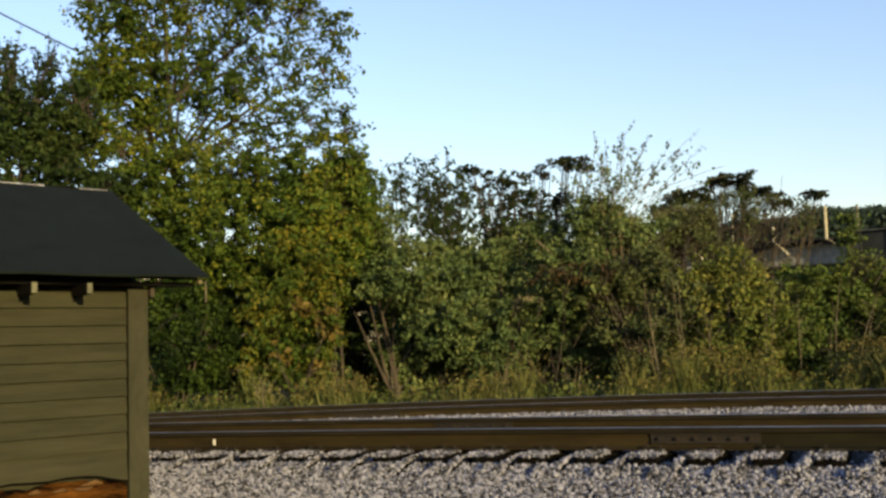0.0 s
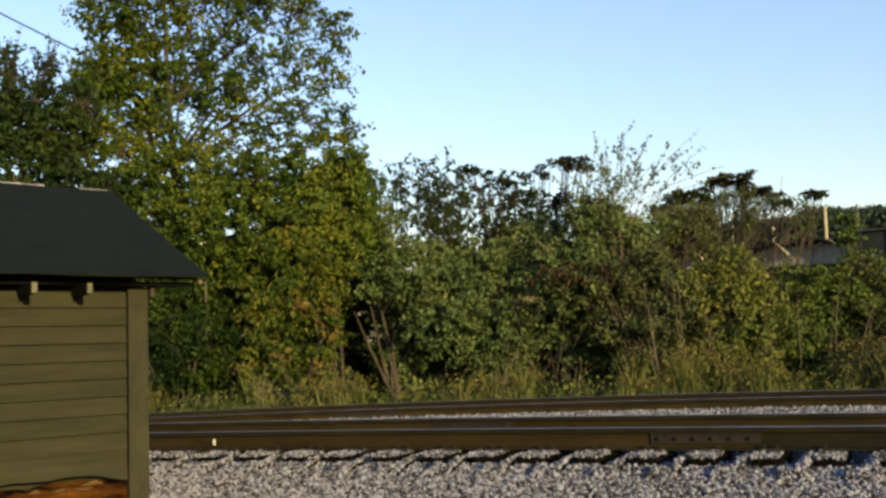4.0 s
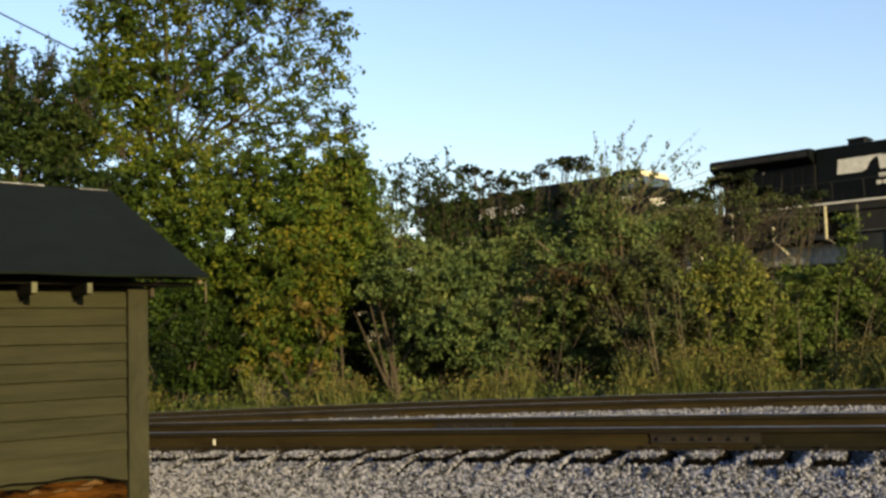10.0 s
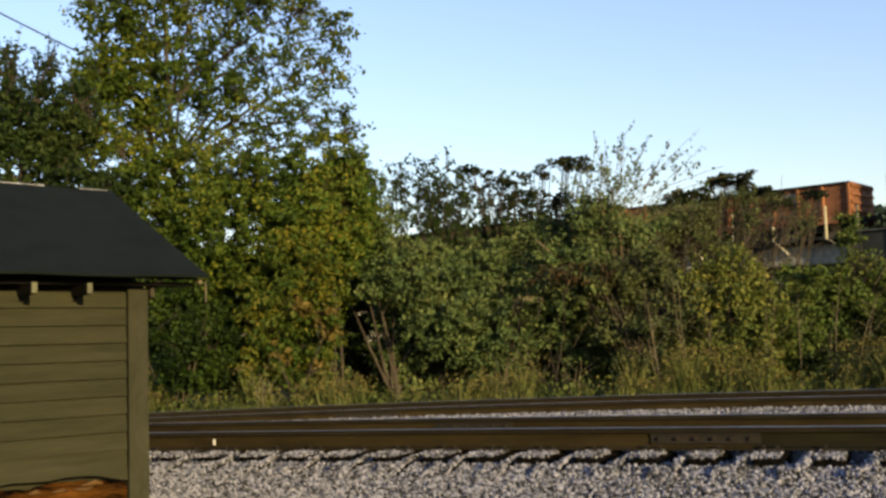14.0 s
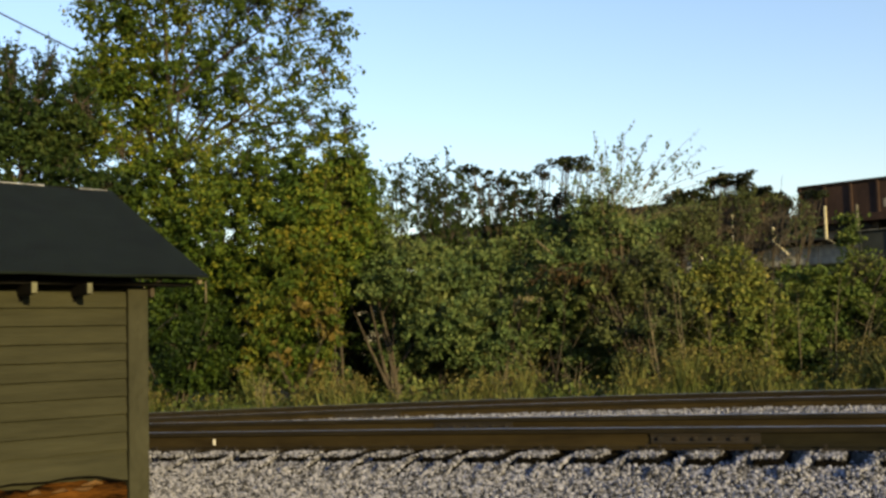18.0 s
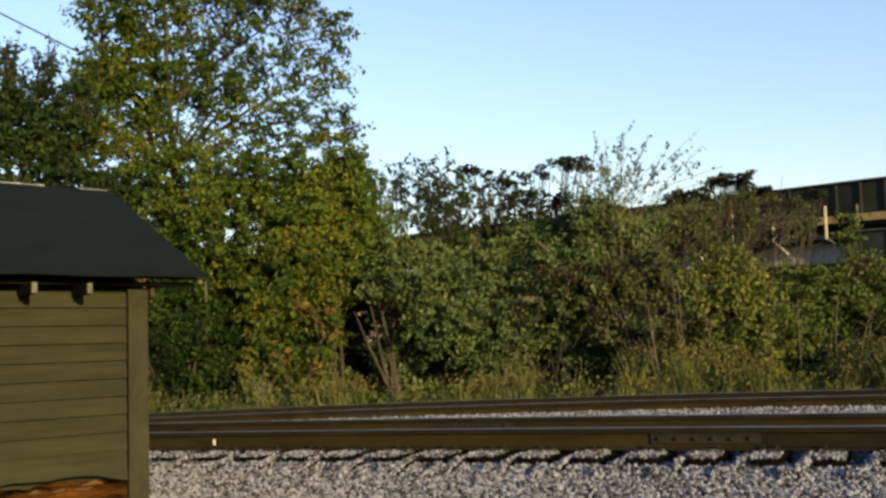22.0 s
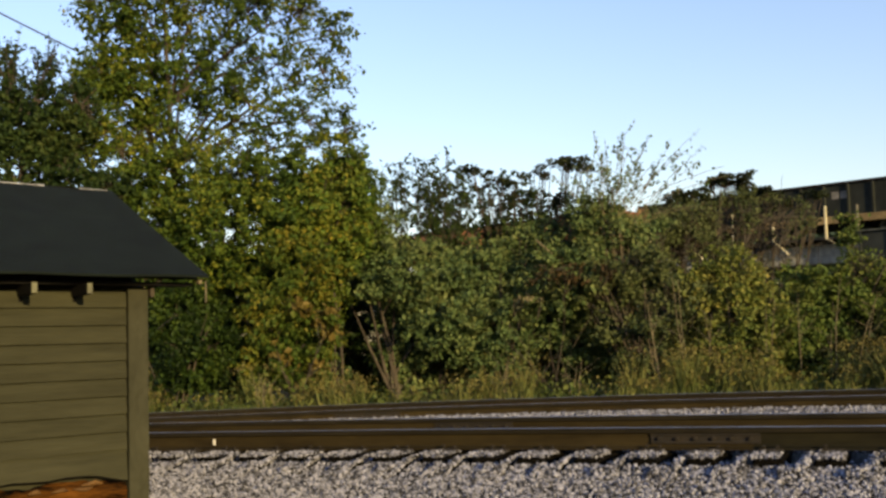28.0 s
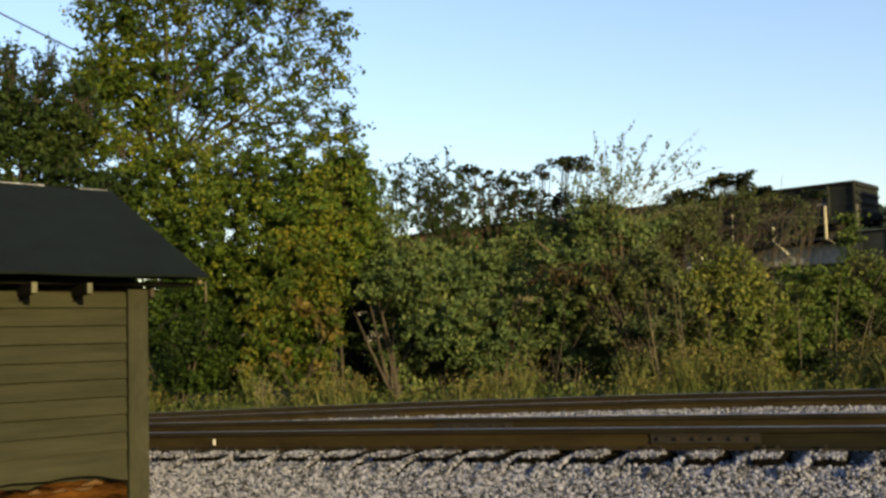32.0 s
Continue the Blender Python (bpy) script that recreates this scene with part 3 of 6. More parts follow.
        part("bracket", Shape().add([(x - 0.014, 0.0, 2.05), (x + 0.014, 0, 2.05), (x + 0.014, 0.028, 2.05), (x - 0.014, 0.028, 2.05), (x - 0.008, 0, 2.0), (x + 0.008, 0, 2.0), (x + 0.008, 0.02, 2.0), (x - 0.008, 0.02, 2.0)], [(0, 1, 2, 3), (4, 5, 6, 7), (0, 1, 5, 4), (1, 2, 6, 5), (2, 3, 7, 6), (3, 0, 4, 7)]), M["roofedge"], sh)
        x += 0.3115
    part("fly_rafter", Shape().box(-end + 0.02, -end + 0.044, over - 0.1, over - 0.05, 2.1, 2.132, 0.004), M["cane"], sh, "weathered tail of the end rafter")
    part("corner_bracket", Shape().box(-0.02, 0.006, -0.02, 0.06, 2.03, 2.097, 0.006), M["bark"], sh, "brown bracket at the wall's corner")
    part("hanging_strip", Shape().box(-end + 0.006, -end + 0.014, over - 0.03, over - 0.02, ze - 0.17, ze - 0.03, 0.002), M["cane"], sh, "pale strip hanging from the eave's end")


shed()


# ---- bridge ----
LINE = Vector((19.79, 48.1, 6.448))
HEADING = -43.5
GRADE = math.degrees(math.atan(0.0271))
BRIDGE = Matrix.Translation(LINE) @ pose(0, 0, 0, 0, GRADE, HEADING)


def span(x0, x1, steel, detail):
    """One span of the viaduct; x along the line, the near side is -y, z from the rail's top."""
    kind = "dark steel girder span" if steel else "pale stained concrete girder span"
    sp = thing("bridge_span", kind + " carrying the railway", "bridge", BRIDGE @ pose(x0, 0, 0), "bridge spans", "structure")
    n = x1 - x0 - 0.06
    depth = -2.4 if steel else -1.27
    mat = M["steel"] if steel else M["concrete"]
    for side in (-1, 1):
        if steel:
            y = side * 2.3
            g = Shape().box(0, n, y - 0.02, y + 0.02, depth, 0.06)
            g.box(0, n, y - 0.2, y + 0.2, depth - 0.05, depth, 0.01)
            gd = part("girder", g, mat, sp, "riveted plate girder")
            part("top_flange", Shape().box(0, n, y - 0.17, y + 0.17, 0.062, 0.1, 0.008), M["flange"], gd, "worn grey top flange")
            k = int(n / 1.5)
            for i in range(k + 1 if detail else 0):
                x = 0.1 + i * (n - 0.2) / k
                part("stiffener", Shape().box(x - 0.03, x + 0.03, *sorted((y + side * 0.021, y + side * 0.14)), depth + 0.005, 0.058), mat, gd)
        else:
            y = side * 1.25
            g = Shape().box(0, n, y - 0.3, y + 0.3, depth, -0.36, 0.03).box(0, n, y - 0.36, y + 0.36, depth - 0.02, depth + 0.3, 0.03)
            gd = part("girder", g, mat, sp, "stained concrete girder")
            for i in range(int(n / 3.0) if detail else 0):
                part("drain_stain_rib", Shape().box(1.5 + 3 * i, 1.62 + 3 * i, *sorted((y + side * 0.301, y + side * 0.33)), depth + 0.31, -0.4, 0.01), mat, gd)
    if detail:
        tie = Shape().box(-0.12, 0.12, -1.62, 1.62, -0.36, -0.17, 0.012).mesh("bridge_tie", M["timber"])
        i = 0.2
        while i < n:
            part("bridge_tie", tie, None, sp, at=pose(i, 0, 0))
            i += 0.42
        for y in (-1.5, 1.5):
            part("guard_timber", Shape().box(0, n, y - 0.08, y + 0.08, -0.168, -0.02, 0.012), M["timber"], sp)
    else:
        part("deck", Shape().box(0, n, -1.62, 1.62, -0.36, -0.17), M["timber"], sp)
    for y in (-0.7525, 0.7525):
        part("rail", Shape().loft(RAIL, [(0, y, -0.186, 0), (n, y, -0.186, 0)]), M["rail"], sp)
    if not steel:
        for y in (-2.2, -1.95, -1.72):
            part("walkway_plank", Shape().box(0, n, y - 0.11, y + 0.11, -0.19, -0.13, 0.008), M["timber"], sp, "walkway plank along the deck's edge")
        for i in range(int(n / 2.425)):
            part("outrigger", Shape().box(0.5 + i * 2.425, 0.62 + i * 2.425, -2.35, -1.3, -0.32, -0.192), M["timber"], sp)
    pr = thing("bridge_pier", "tall square concrete bridge pier", "pier", BRIDGE @ pose(x0 - 0.03, 0, 0), "bridge piers", "structure")
    foot = -6.5 + 0.0271 * x0
    if foot > depth - 0.7:
        foot = depth - 0.7
    part("shaft", Shape().box(-0.7, 0.7, -1.9, 1.9, foot, depth - 0.5, 0.05), M["concrete"], pr)
    part("cap", Shape().box(-0.9, 0.9, -2.2, 2.2, depth - 0.5, depth - 0.07, 0.04), M["concrete"], pr)


def bridge():
    marks = [-342.8 + 18.1 * i for i in range(18)] + [-17.0, 1.5, 19.6]
    x = 37.7
    while x < 200:
        marks.append(x)
        x += 18.1
    for a, b in zip(marks, marks[1:]):
        span(a, b, a > 1.0 and a < 30, -40 < a < 10)
    # railing posts every 4.85 m on the walkway's outer edge, and short bracket posts between them
    for x, low, high in ((-14.36, -0.2, 1.5), (-9.51, -0.2, 1.5), (-4.66, -0.2, 1.47), (0.07, -0.2, 1.4), (1.56, 0.1, 1.32)):
        p = thing("railing_post", "pale upright post on the bridge walkway's edge", "post", BRIDGE @ pose(x, -2.45, 0), "railing posts")
        part("post", Shape().box(-0.046, 0.046, -0.05, 0.05, low, high, 0.01), M["post"] if x < 1 else M["greypost"], p, "" if x < 1 else "greyed weathered post")
        if x < 1.0:
            part("foot_brace", Shape().tube([(0.02, 0, low + 0.1), (0.4, 0.15, low - 0.28)], 0.034, 6), M["greypost"], p)
            part("cross_arm", Shape().box(-0.05, 0.05, 0.062, 0.6, -0.3, -0.2), M["timber"], p)
        else:
            part("base_plate", Shape().box(-0.09, 0.09, -0.02, 0.2, 0.102, 0.125), M["steel"], p)
    for x in (-11.9, -7.05, -2.53):
        p = thing("bracket_post", "short pale post with a slanting brace on the bridge edge", "post", BRIDGE @ pose(x, -2.45, 0), "bracket posts")
        part("post", Shape().box(-0.052, 0.052, -0.05, 0.05, -0.16, 0.64, 0.012), M["post"], p)
        part("brace", Shape().tube([(0.0, 0, -0.08), (0.68, 0.1, -0.8)], 0.05, 6), M["post"], p)
        part("cross_arm", Shape().box(-0.05, 0.05, 0.052, 0.6, -0.3, -0.2), M["timber"], p)


bridge()


# ---- train ----
def wheelset(parent, x, r, name="wheelset"):
    """Two wheels on an axle, turning about y."""
    s = Shape().tube([(0, -0.8, 0), (0, 0.8, 0)], 0.08, 8)
    for side in (-1, 1):
        y = side * 0.76
        s.tube([(0, y - 0.065, 0), (0, y + 0.045, 0)], r, 20)
        s.tube([(0, y - side * 0.1, 0), (0, y - side * 0.066, 0)], r + 0.025, 20)
        for k in range(5):
            a = k * math.tau / 5
            s.box(math.cos(a) * r * 0.6 - 0.06, math.cos(a) * r * 0.6 + 0.06, y + side * 0.04, y + side * 0.06, math.sin(a) * r * 0.6 - 0.06, math.sin(a) * r * 0.6 + 0.06)
    ob = part(name, s, M["wheel"], parent, at=pose(x, 0, r))
    WHEELS.append((ob, x, r))
    return ob


WHEELS = []
TRAIN = []


def bars(parent, x, z, y, widths, h, mat, name="lettering", gap=0.08, thick=0.006):
    """Lettering that cannot be read: plain bars on a side at y."""
    for w in widths:
        s = Shape().box(x, x + w, min(y, y + math.copysign(thick, y)), max(y, y + math.copysign(thick, y)), z, z + h)
        part(name, s, mat, parent, "plain pale bar of lettering")
        x += w + gap


def locomotive(offset, digits, cab_back, stack, plate, step, spread):
    """x = 0 at the rear wall of the long hood, forwards to the nose; z from the rail's top. cab_back: how far the cab stands back."""
    lo = thing("locomotive", "black diesel locomotive with a wide cab and white striped nose", "locomotive", BRIDGE, "locomotives")
    TRAIN.append((lo, offset))
    K, W, S = M["black"], M["white"], M["sooty"]
    c = -cab_back
    front = 20.25 + c
    part("frame", Shape().box(-1.1, front, -1.5, 1.5, 1.18, 1.54, 0.02), S, lo, "sooty black underframe")
    part("walkway", Shape().box(-1.1, front, -1.53, 1.53, 1.542, 1.6), S, lo)
    for y in (-1.57, 1.532):
        part("walkway_edge", Shape().box(-1.05, front - 0.05, y, y + 0.038, 1.56, 1.66, 0.008), W, lo, "white walkway edge stripe")
    part("front_edge", Shape().box(front + 0.002, front + 0.04, -1.5, 1.5, 1.5, 1.66, 0.008), W, lo, "white front platform edge")
    # radiator section with flared wings that overhang the rear wall
    rad = part("radiator_hood", Shape().box(0.0, 4.95, -1.0, 1.0, 1.602, 3.72, 0.02), K, lo, "black radiator section")
    r = [(-1.0, 3.722), (1.0, 3.722), (1.55, 4.02), (1.55, 4.34), (1.4, 4.46), (-1.4, 4.46), (-1.55, 4.34), (-1.55, 4.02)]
    wing = part("radiator_overhang", Shape().loft(r, [(-0.45, 0, 0, 0), (4.9, 0, 0, 0)]), K, lo, "flared radiator wings")
    for side in (-1, 1):
        for k in range(8):
            part("radiator_screen", Shape().box(-0.3 + k * 0.64, 0.28 + k * 0.64, *sorted((side * 1.552, side * 1.566)), 4.07, 4.3), S, wing)
        for k in range(9):
            x = 0.12 + k * 0.53
            d = part("hood_door", Shape().box(x, x + 0.48, *sorted((side * 1.002, side * 1.022)), 1.8, 3.5, 0.006), K, rad)
            part("latch", Shape().box(x + 0.4, x + 0.44, *sorted((side * 1.023, side * 1.045)), 2.5, 2.62), M["faded"] if k % 3 == 1 else S, d)
    part("marker_lamp", Shape().box(2.2, 2.34, -1.05, -1.024, 3.52, 3.66), M["faded"], rad, "small pale marker")
    part("engine_hood", Shape().box(4.952, step, -0.97, 0.97, 1.602, 4.45, 0.06), K, lo)
    for side in (-1, 1):
        n = int((step - 5.1) / 0.57)
        for k in range(n):
            x = 5.1 + k * 0.57
            part("hood_door", Shape().box(x, x + 0.52, *sorted((side * 0.972, side * 0.992)), 1.75, 2.25, 0.006), K, lo)
    st = part("exhaust_stack", Shape().box(stack, stack + 0.85, -0.5, 0.5, 4.452, 4.76, 0.05), K, lo, "sooty black exhaust stack")
    part("stack_lip", Shape().box(stack - 0.04, stack + 0.89, -0.54, 0.54, 4.762, 4.8, 0.01), S, st)
    hn = part("air_horn", Shape().tube([(step - 1.2, -0.3, 4.4), (step - 1.2, -0.3, 4.62)], 0.05, 6), S, lo)
    for k in range(3):
        part("trumpet", Shape().tube([(step - 1.5 - 0.1 * k, -0.42 + 0.12 * k, 4.68), (step - 0.85 - 0.1 * k, -0.42 + 0.12 * k, 4.7)], [0.04, 0.1], 8), S, hn)
    part("blower_hood", Shape().box(step + 0.003, 16.0 + c, -1.08, 1.08, 1.602, 4.67, 0.05), K, lo)
    for side in (-1, 1):
        for k in range(6):
            x = step + 0.25 + k * 0.9
            part("hood_door", Shape().box(x, x + 0.8, *sorted((side * 1.082, side * 1.098)), 1.75, 3.1, 0.008), K, lo)
        for dx, z in ((0.25, 3.6), (1.6, 3.75), (2.0, 2.95), (2.7, 4.05), (3.0, 2.3), (3.3, 4.1), (4.1, 4.3)):
            part("marker_plate", Shape().box(step + dx, step + dx + 0.13, *sorted((side * 1.083, side * 1.106)), z, z + 0.11), M["faded"], lo, "small pale marker")
    # cab, with a pale brow over the windshields
    o = [(16.003, 1.602), (17.95, 1.602), (17.95, 3.3), (18.12, 3.72), (17.9, 4.34), (17.72, 4.68), (17.35, 4.78), (16.25, 4.78), (16.003, 4.68)]
    cab = part("cab", Shape().prism([(x + c, z) for x, z in o], -1.52, 1.52), K, lo, "wide black driver's cab")
    part("roof_unit", Shape().box(16.1 + c, 16.95 + c, -0.6, 0.6, 4.78, 4.9, 0.04), K, cab)
    brow = [(17.915, 4.345), (17.745, 4.665), (17.77, 4.69), (17.95, 4.35)]
    part("brow", Shape().prism([(x + c, z) for x, z in brow], -1.42, 1.42), M["brow"], cab, "sunlit cream brow over the windshields")
    for side in (-1, 1):
        y = side * 1.52
        for x0, x1, m in ((16.3, 16.52, "post"), (16.62, 17.12, "glass"), (17.2, 17.4, "post"), (17.46, 17.66, "glass"), (17.7, 17.8, "post")):
            w = part("side_window", Shape().box(x0 + c, x1 + c, *sorted((y, y + side * 0.02)), 3.66, 4.25), M["glass"] if m == "glass" else M["windowpost"], cab, "dark cab window" if m == "glass" else "pale window post")
        bars(cab, 16.6 + c, 3.02, y, [0.16] * digits, 0.25, W, "cab_number", 0.06)
        part("mirror", Shape().box(17.84 + c, 17.88 + c, *sorted((y, y + side * 0.2)), 3.7, 4.05), S, cab)
    for y0, y1 in ((-1.4, -0.75), (-0.68, 0.68), (0.75, 1.4)):
        a, b = Vector((18.125 + c, 0, 3.73)), Vector((17.93 + c, 0, 4.3))
        v = [a + Vector((0, y0, 0)), a + Vector((0, y1, 0)), b + Vector((0, y1, 0)), b + Vector((0, y0, 0))]
        part("windshield", Shape().add(v + [p - Vector((0.03, 0, 0.01)) for p in v], [(0, 1, 2, 3), (4, 5, 6, 7), (0, 1, 5, 4), (1, 2, 6, 5), (2, 3, 7, 6), (3, 0, 4, 7)]), M["windshield"], cab, "blue-grey windshield")
    # nose: it narrows towards the front; stripes lie on its slanting sides
    def half(x):
        return 1.5 - 0.66 * max(0.0, min(1.0, (x - 18.0) / 1.36))
    side_line = [(17.953, 1.602, 3.62), (18.5, 1.602, 3.66), (18.95, 1.602, 3.64), (19.2, 1.602, 3.52), (19.36, 1.602, 3.3)]
    v, f = [], []
    for x, z0, z1 in side_line:
        h = half(x)
        v += [(x + c, -h, z0), (x + c, -h, z1 - 0.12), (x + c, -h + 0.16, z1), (x + c, h - 0.16, z1), (x + c, h, z1 - 0.12), (x + c, h, z0)]
    for i in range(len(side_line) - 1):
        for q in range(6):
            f.append((i * 6 + q, i * 6 + (q + 1) % 6, i * 6 + 6 + (q + 1) % 6, i * 6 + 6 + q))
    f += [tuple(range(6)), tuple(24 + q for q in range(6))]
    nose = part("nose", Shape().add(v, f), K, lo, "black nose that narrows towards the front")
    for k in range(4):
        z0 = 2.06 + k * 0.25
        z1 = z0 + 0.19
        xs = 18.75 - 0.13 * k
        for side in (-1, 1):
            h0, h1 = half(xs), half(19.35)
            q = [(xs + c, side * (h0 + 0.006), z0), (19.35 + c, side * (h1 + 0.006), z0), (19.35 + c, side * (h1 + 0.006), z1), (xs - 0.1 + c, side * (half(xs - 0.1) + 0.006), z1)]
            inner = [(x, y - side * 0.02, z) for x, y, z in q]
            part("nose_stripe", Shape().add(q + inner, [(0, 1, 2, 3), (4, 5, 6, 7), (0, 1, 5, 4), (1, 2, 6, 5), (2, 3, 7, 6), (3, 0, 4, 7)]), W, nose, "white nose stripe")
        part("nose_stripe", Shape().box(19.362 + c, 19.376 + c, -0.8, 0.8, z0, z1), W, nose, "white nose stripe")
    for y in (-0.2, 0.2):
        part("headlight", Shape().tube([(19.355 + c, y, 3.2), (19.44 + c, y, 3.2)], 0.1, 10), M["glass"], nose, "round headlight")
    # rails, steps and couplers
    for side in (-1, 1):
        y = side * 1.46
        rail = part("handrail", Shape().tube([(-0.2, y, 2.65), (15.6 + c, y, 2.65)], 0.022, 5), S, lo)
        for k in range(11):
            part("stanchion", Shape().tube([(-0.1 + k * 1.5, y, 1.58), (-0.1 + k * 1.5, y, 2.66)], 0.02, 5), S, rail)
        for x, m in ((-1.04, S), (front - 0.08, S)):
            part("end_grab", Shape().tube([(x, y, 1.6), (x, y, 2.7)], 0.05, 6), m, lo, "tall grab rail")
            part("end_grab", Shape().tube([(x, y * 0.5, 1.6), (x, y * 0.5, 2.7)], 0.045, 6), m, lo)
            part("step_rail", Shape().tube([(x, y * 1.03, 0.45), (x, y * 1.03, 1.62)], 0.04, 6), M["faded"], lo, "worn step rail")
        for x in (-1.05, front - 0.55):
            for k in range(3):
                part("step", Shape().box(x, x + 0.5, *sorted((y, y - side * 0.35)), 0.35 + 0.38 * k, 0.4 + 0.38 * k), M["faded"] if k == 2 else S, lo)
    part("pilot", Shape().prism([(front - 0.15, 0.2), (front + 0.02, 0.2), (front + 0.05, 1.4), (front - 0.15, 1.4)], -1.45, 1.45), K, lo)
    for x, sx in ((-1.1, -1), (front + 0.02, 1)):
        part("coupler", Shape().box(*sorted((x, x + sx * 0.58)), -0.14, 0.14, 0.72, 1.02, 0.03), S, lo)
        for y in (-0.5, 0.5):
            part("air_hose", Shape().tube([(x, y, 1.1), (x + sx * 0.25, y * 0.9, 0.75), (x + sx * 0.5, y * 0.5, 0.6)], 0.03, 6), S, lo)
    part("fuel_tank", Shape().prism([(6.6, 1.178), (12.1, 1.178), (12.0, 0.35), (11.7, 0.22), (7.0, 0.22), (6.7, 0.35)], -1.4, 1.4), S, lo)
    for cx in (2.9, 16.4 + c):
        t = part("truck", Shape().box(cx - 2.5, cx + 2.5, -1.2, -1.02, 0.42, 0.82, 0.04).box(cx - 2.5, cx + 2.5, 1.02, 1.2, 0.42, 0.82, 0.04).box(cx - 0.5, cx + 0.5, -1.1, 1.1, 0.55, 1.0), S, lo)
        for k in (-1, 0, 1):
            for side in (-1, 1):
                part("axle_box", Shape().box(cx + k * 1.98 - 0.22, cx + k * 1.98 + 0.22, *sorted((side * 1.2, side * 1.34)), 0.34, 0.74, 0.03), S, t)
            wheelset(lo, cx + k * 1.98, 0.53)
    # white emblem on the engine hood: a plain plate with a slanting end, and bars
    for side in (-1, 1):
        y, d = side * 0.973, math.copysign(0.02, side)
        q = [(0, 3.04), (1.45, 3.04), (1.75, 3.14), (2.0, 3.5), (2.3, 3.68), (2.9, 3.78), (0.1, 3.76)]
        part("emblem_plate", Shape().prism([(plate + x * spread, z) for x, z in q], *sorted((y, y + d))), W, lo, "plain white plate with a slanting end")
        for x0, w in ((2.45, 0.55), (3.25, 1.2)):
            q = [(x0 + 0.1, 3.08), (x0 + w, 3.08), (x0 + w + 0.12, 3.72), (x0, 3.72)]
            part("emblem_bar", Shape().prism([(plate + x * spread, z) for x, z in q], *sorted((y, y + d))), W, lo, "plain white slanting bar")
        bars(lo, plate + 2.45 * spread, 2.68, y, [w * spread for w in (0.42, 0.3, 0.4, 0.3, 0.32)], 0.2, W, "lettering", 0.06, 0.02)
        bars(lo, plate + 2.3 * spread, 2.36, y, [w * spread for w in (0.3, 0.85, 0.75)], 0.18, W, "lettering", 0.06, 0.02)
    return lo


def gondola(offset, name_of_colour, dark, light, stripe, load, marks, ribs=13, rusty_end=False, label=""):
    """x = 0 at the front end of the body, running back; z from the rail's top."""
    L, H = 16.34, 2.6
    paint = surface(name_of_colour, dark, light, 1.1, 0.75, bump=0.15, fine=8.0, vary="object", spread=0.12, stretch=(1, 1, 0.45), spec=0.15)
    g = thing("gondola_car", label, "freight car", BRIDGE, "gondola cars")
    TRAIN.append((g, offset))
    rnd = random.Random(int(-offset * 10))
    part("floor", Shape().box(-L + 0.03, -0.03, -1.41, 1.41, 0.9, 1.0), M["sooty"], g)
    part("centre_sill", Shape().box(-L - 0.1, 0.1, -0.25, 0.25, 0.6, 0.898), M["sooty"], g)
    part("brake_gear", Shape().box(-L + 4.2, -4.2, -0.9, 0.9, 0.45, 0.88, 0.04).box(-9.5, -7.5, -1.2, -0.5, 0.42, 0.86, 0.04), M["sooty"], g)
    for side in (-1, 1):
        y = side * 1.42
        part("side_sheet", Shape().box(-L, 0, *sorted((y, y + side * 0.02)), 0.9, H - 0.1), paint, g)
        part("top_chord", Shape().box(-L, 0, *sorted((y - side * 0.03, y + side * 0.13)), H - 0.1, H, 0.012), M["chord"], g, "dark top chord")
        part("side_sill", Shape().box(-L, 0, *sorted((y + side * 0.0205, y + side * 0.11)), 0.62, 0.98, 0.01), M["sill"] if stripe else paint, g, "faded tan sill" if stripe else "")
        for k in range(ribs + 1):
            x = -0.08 - k * (L - 0.16) / ribs
            q = [(x - 0.075, y + side * 0.0205), (x + 0.075, y + side * 0.0205), (x + 0.045, y + side * 0.12), (x - 0.045, y + side * 0.12)]
            s = Shape().add([(a, b, 0.982) for a, b in q] + [(a, b, H - 0.102) for a, b in q], [(0, 1, 2, 3), (4, 5, 6, 7), (0, 1, 5, 4), (1, 2, 6, 5), (2, 3, 7, 6), (3, 0, 4, 7)])
            mat = paint
            if side < 0 and rusty_end and k in (0, ribs):
                mat = M["rust"]
            part("rib", s, mat, g)
        if side < 0 and rusty_end:
            for x0, x1 in ((-0.62, -0.16), (-L + 0.16, -L + 0.7)):
                part("end_panel", Shape().box(x0, x1, y - 0.034, y - 0.0205, 1.08, H - 0.15), M["rust"], g, "panel worn to bare tan rust")
        if side < 0:
            for x, z, ws, h in marks:
                bars(g, x, z, y - 0.0207, ws, h, M["faded"])
        for x in (-0.35, -L + 0.35):
            for k in range(4):
                part("grab_iron", Shape().tube([(x - 0.22, y + side * 0.14, 1.15 + 0.36 * k), (x + 0.22, y + side * 0.14, 1.15 + 0.36 * k)], 0.014, 5), M["sooty"], g)
    for x, s1 in ((-0.02, 1), (-L, -1)):
        e = part("end_sheet", Shape().box(x, x + 0.02, -1.42, 1.42, 0.9, H), paint, g)
        for k in range(4):
            z = 1.15 + 0.4 * k
            part("end_rib", Shape().box(*sorted((x + (0.022 if s1 > 0 else 0), x + s1 * 0.1)), -1.4, 1.4, z, z + 0.14, 0.012), paint, e)
        xx = 0.02 if s1 > 0 else -L - 0.02
        part("coupler", Shape().box(*sorted((xx, xx + s1 * 0.68)), -0.13, 0.13, 0.72, 1.0, 0.03), M["sooty"], g)
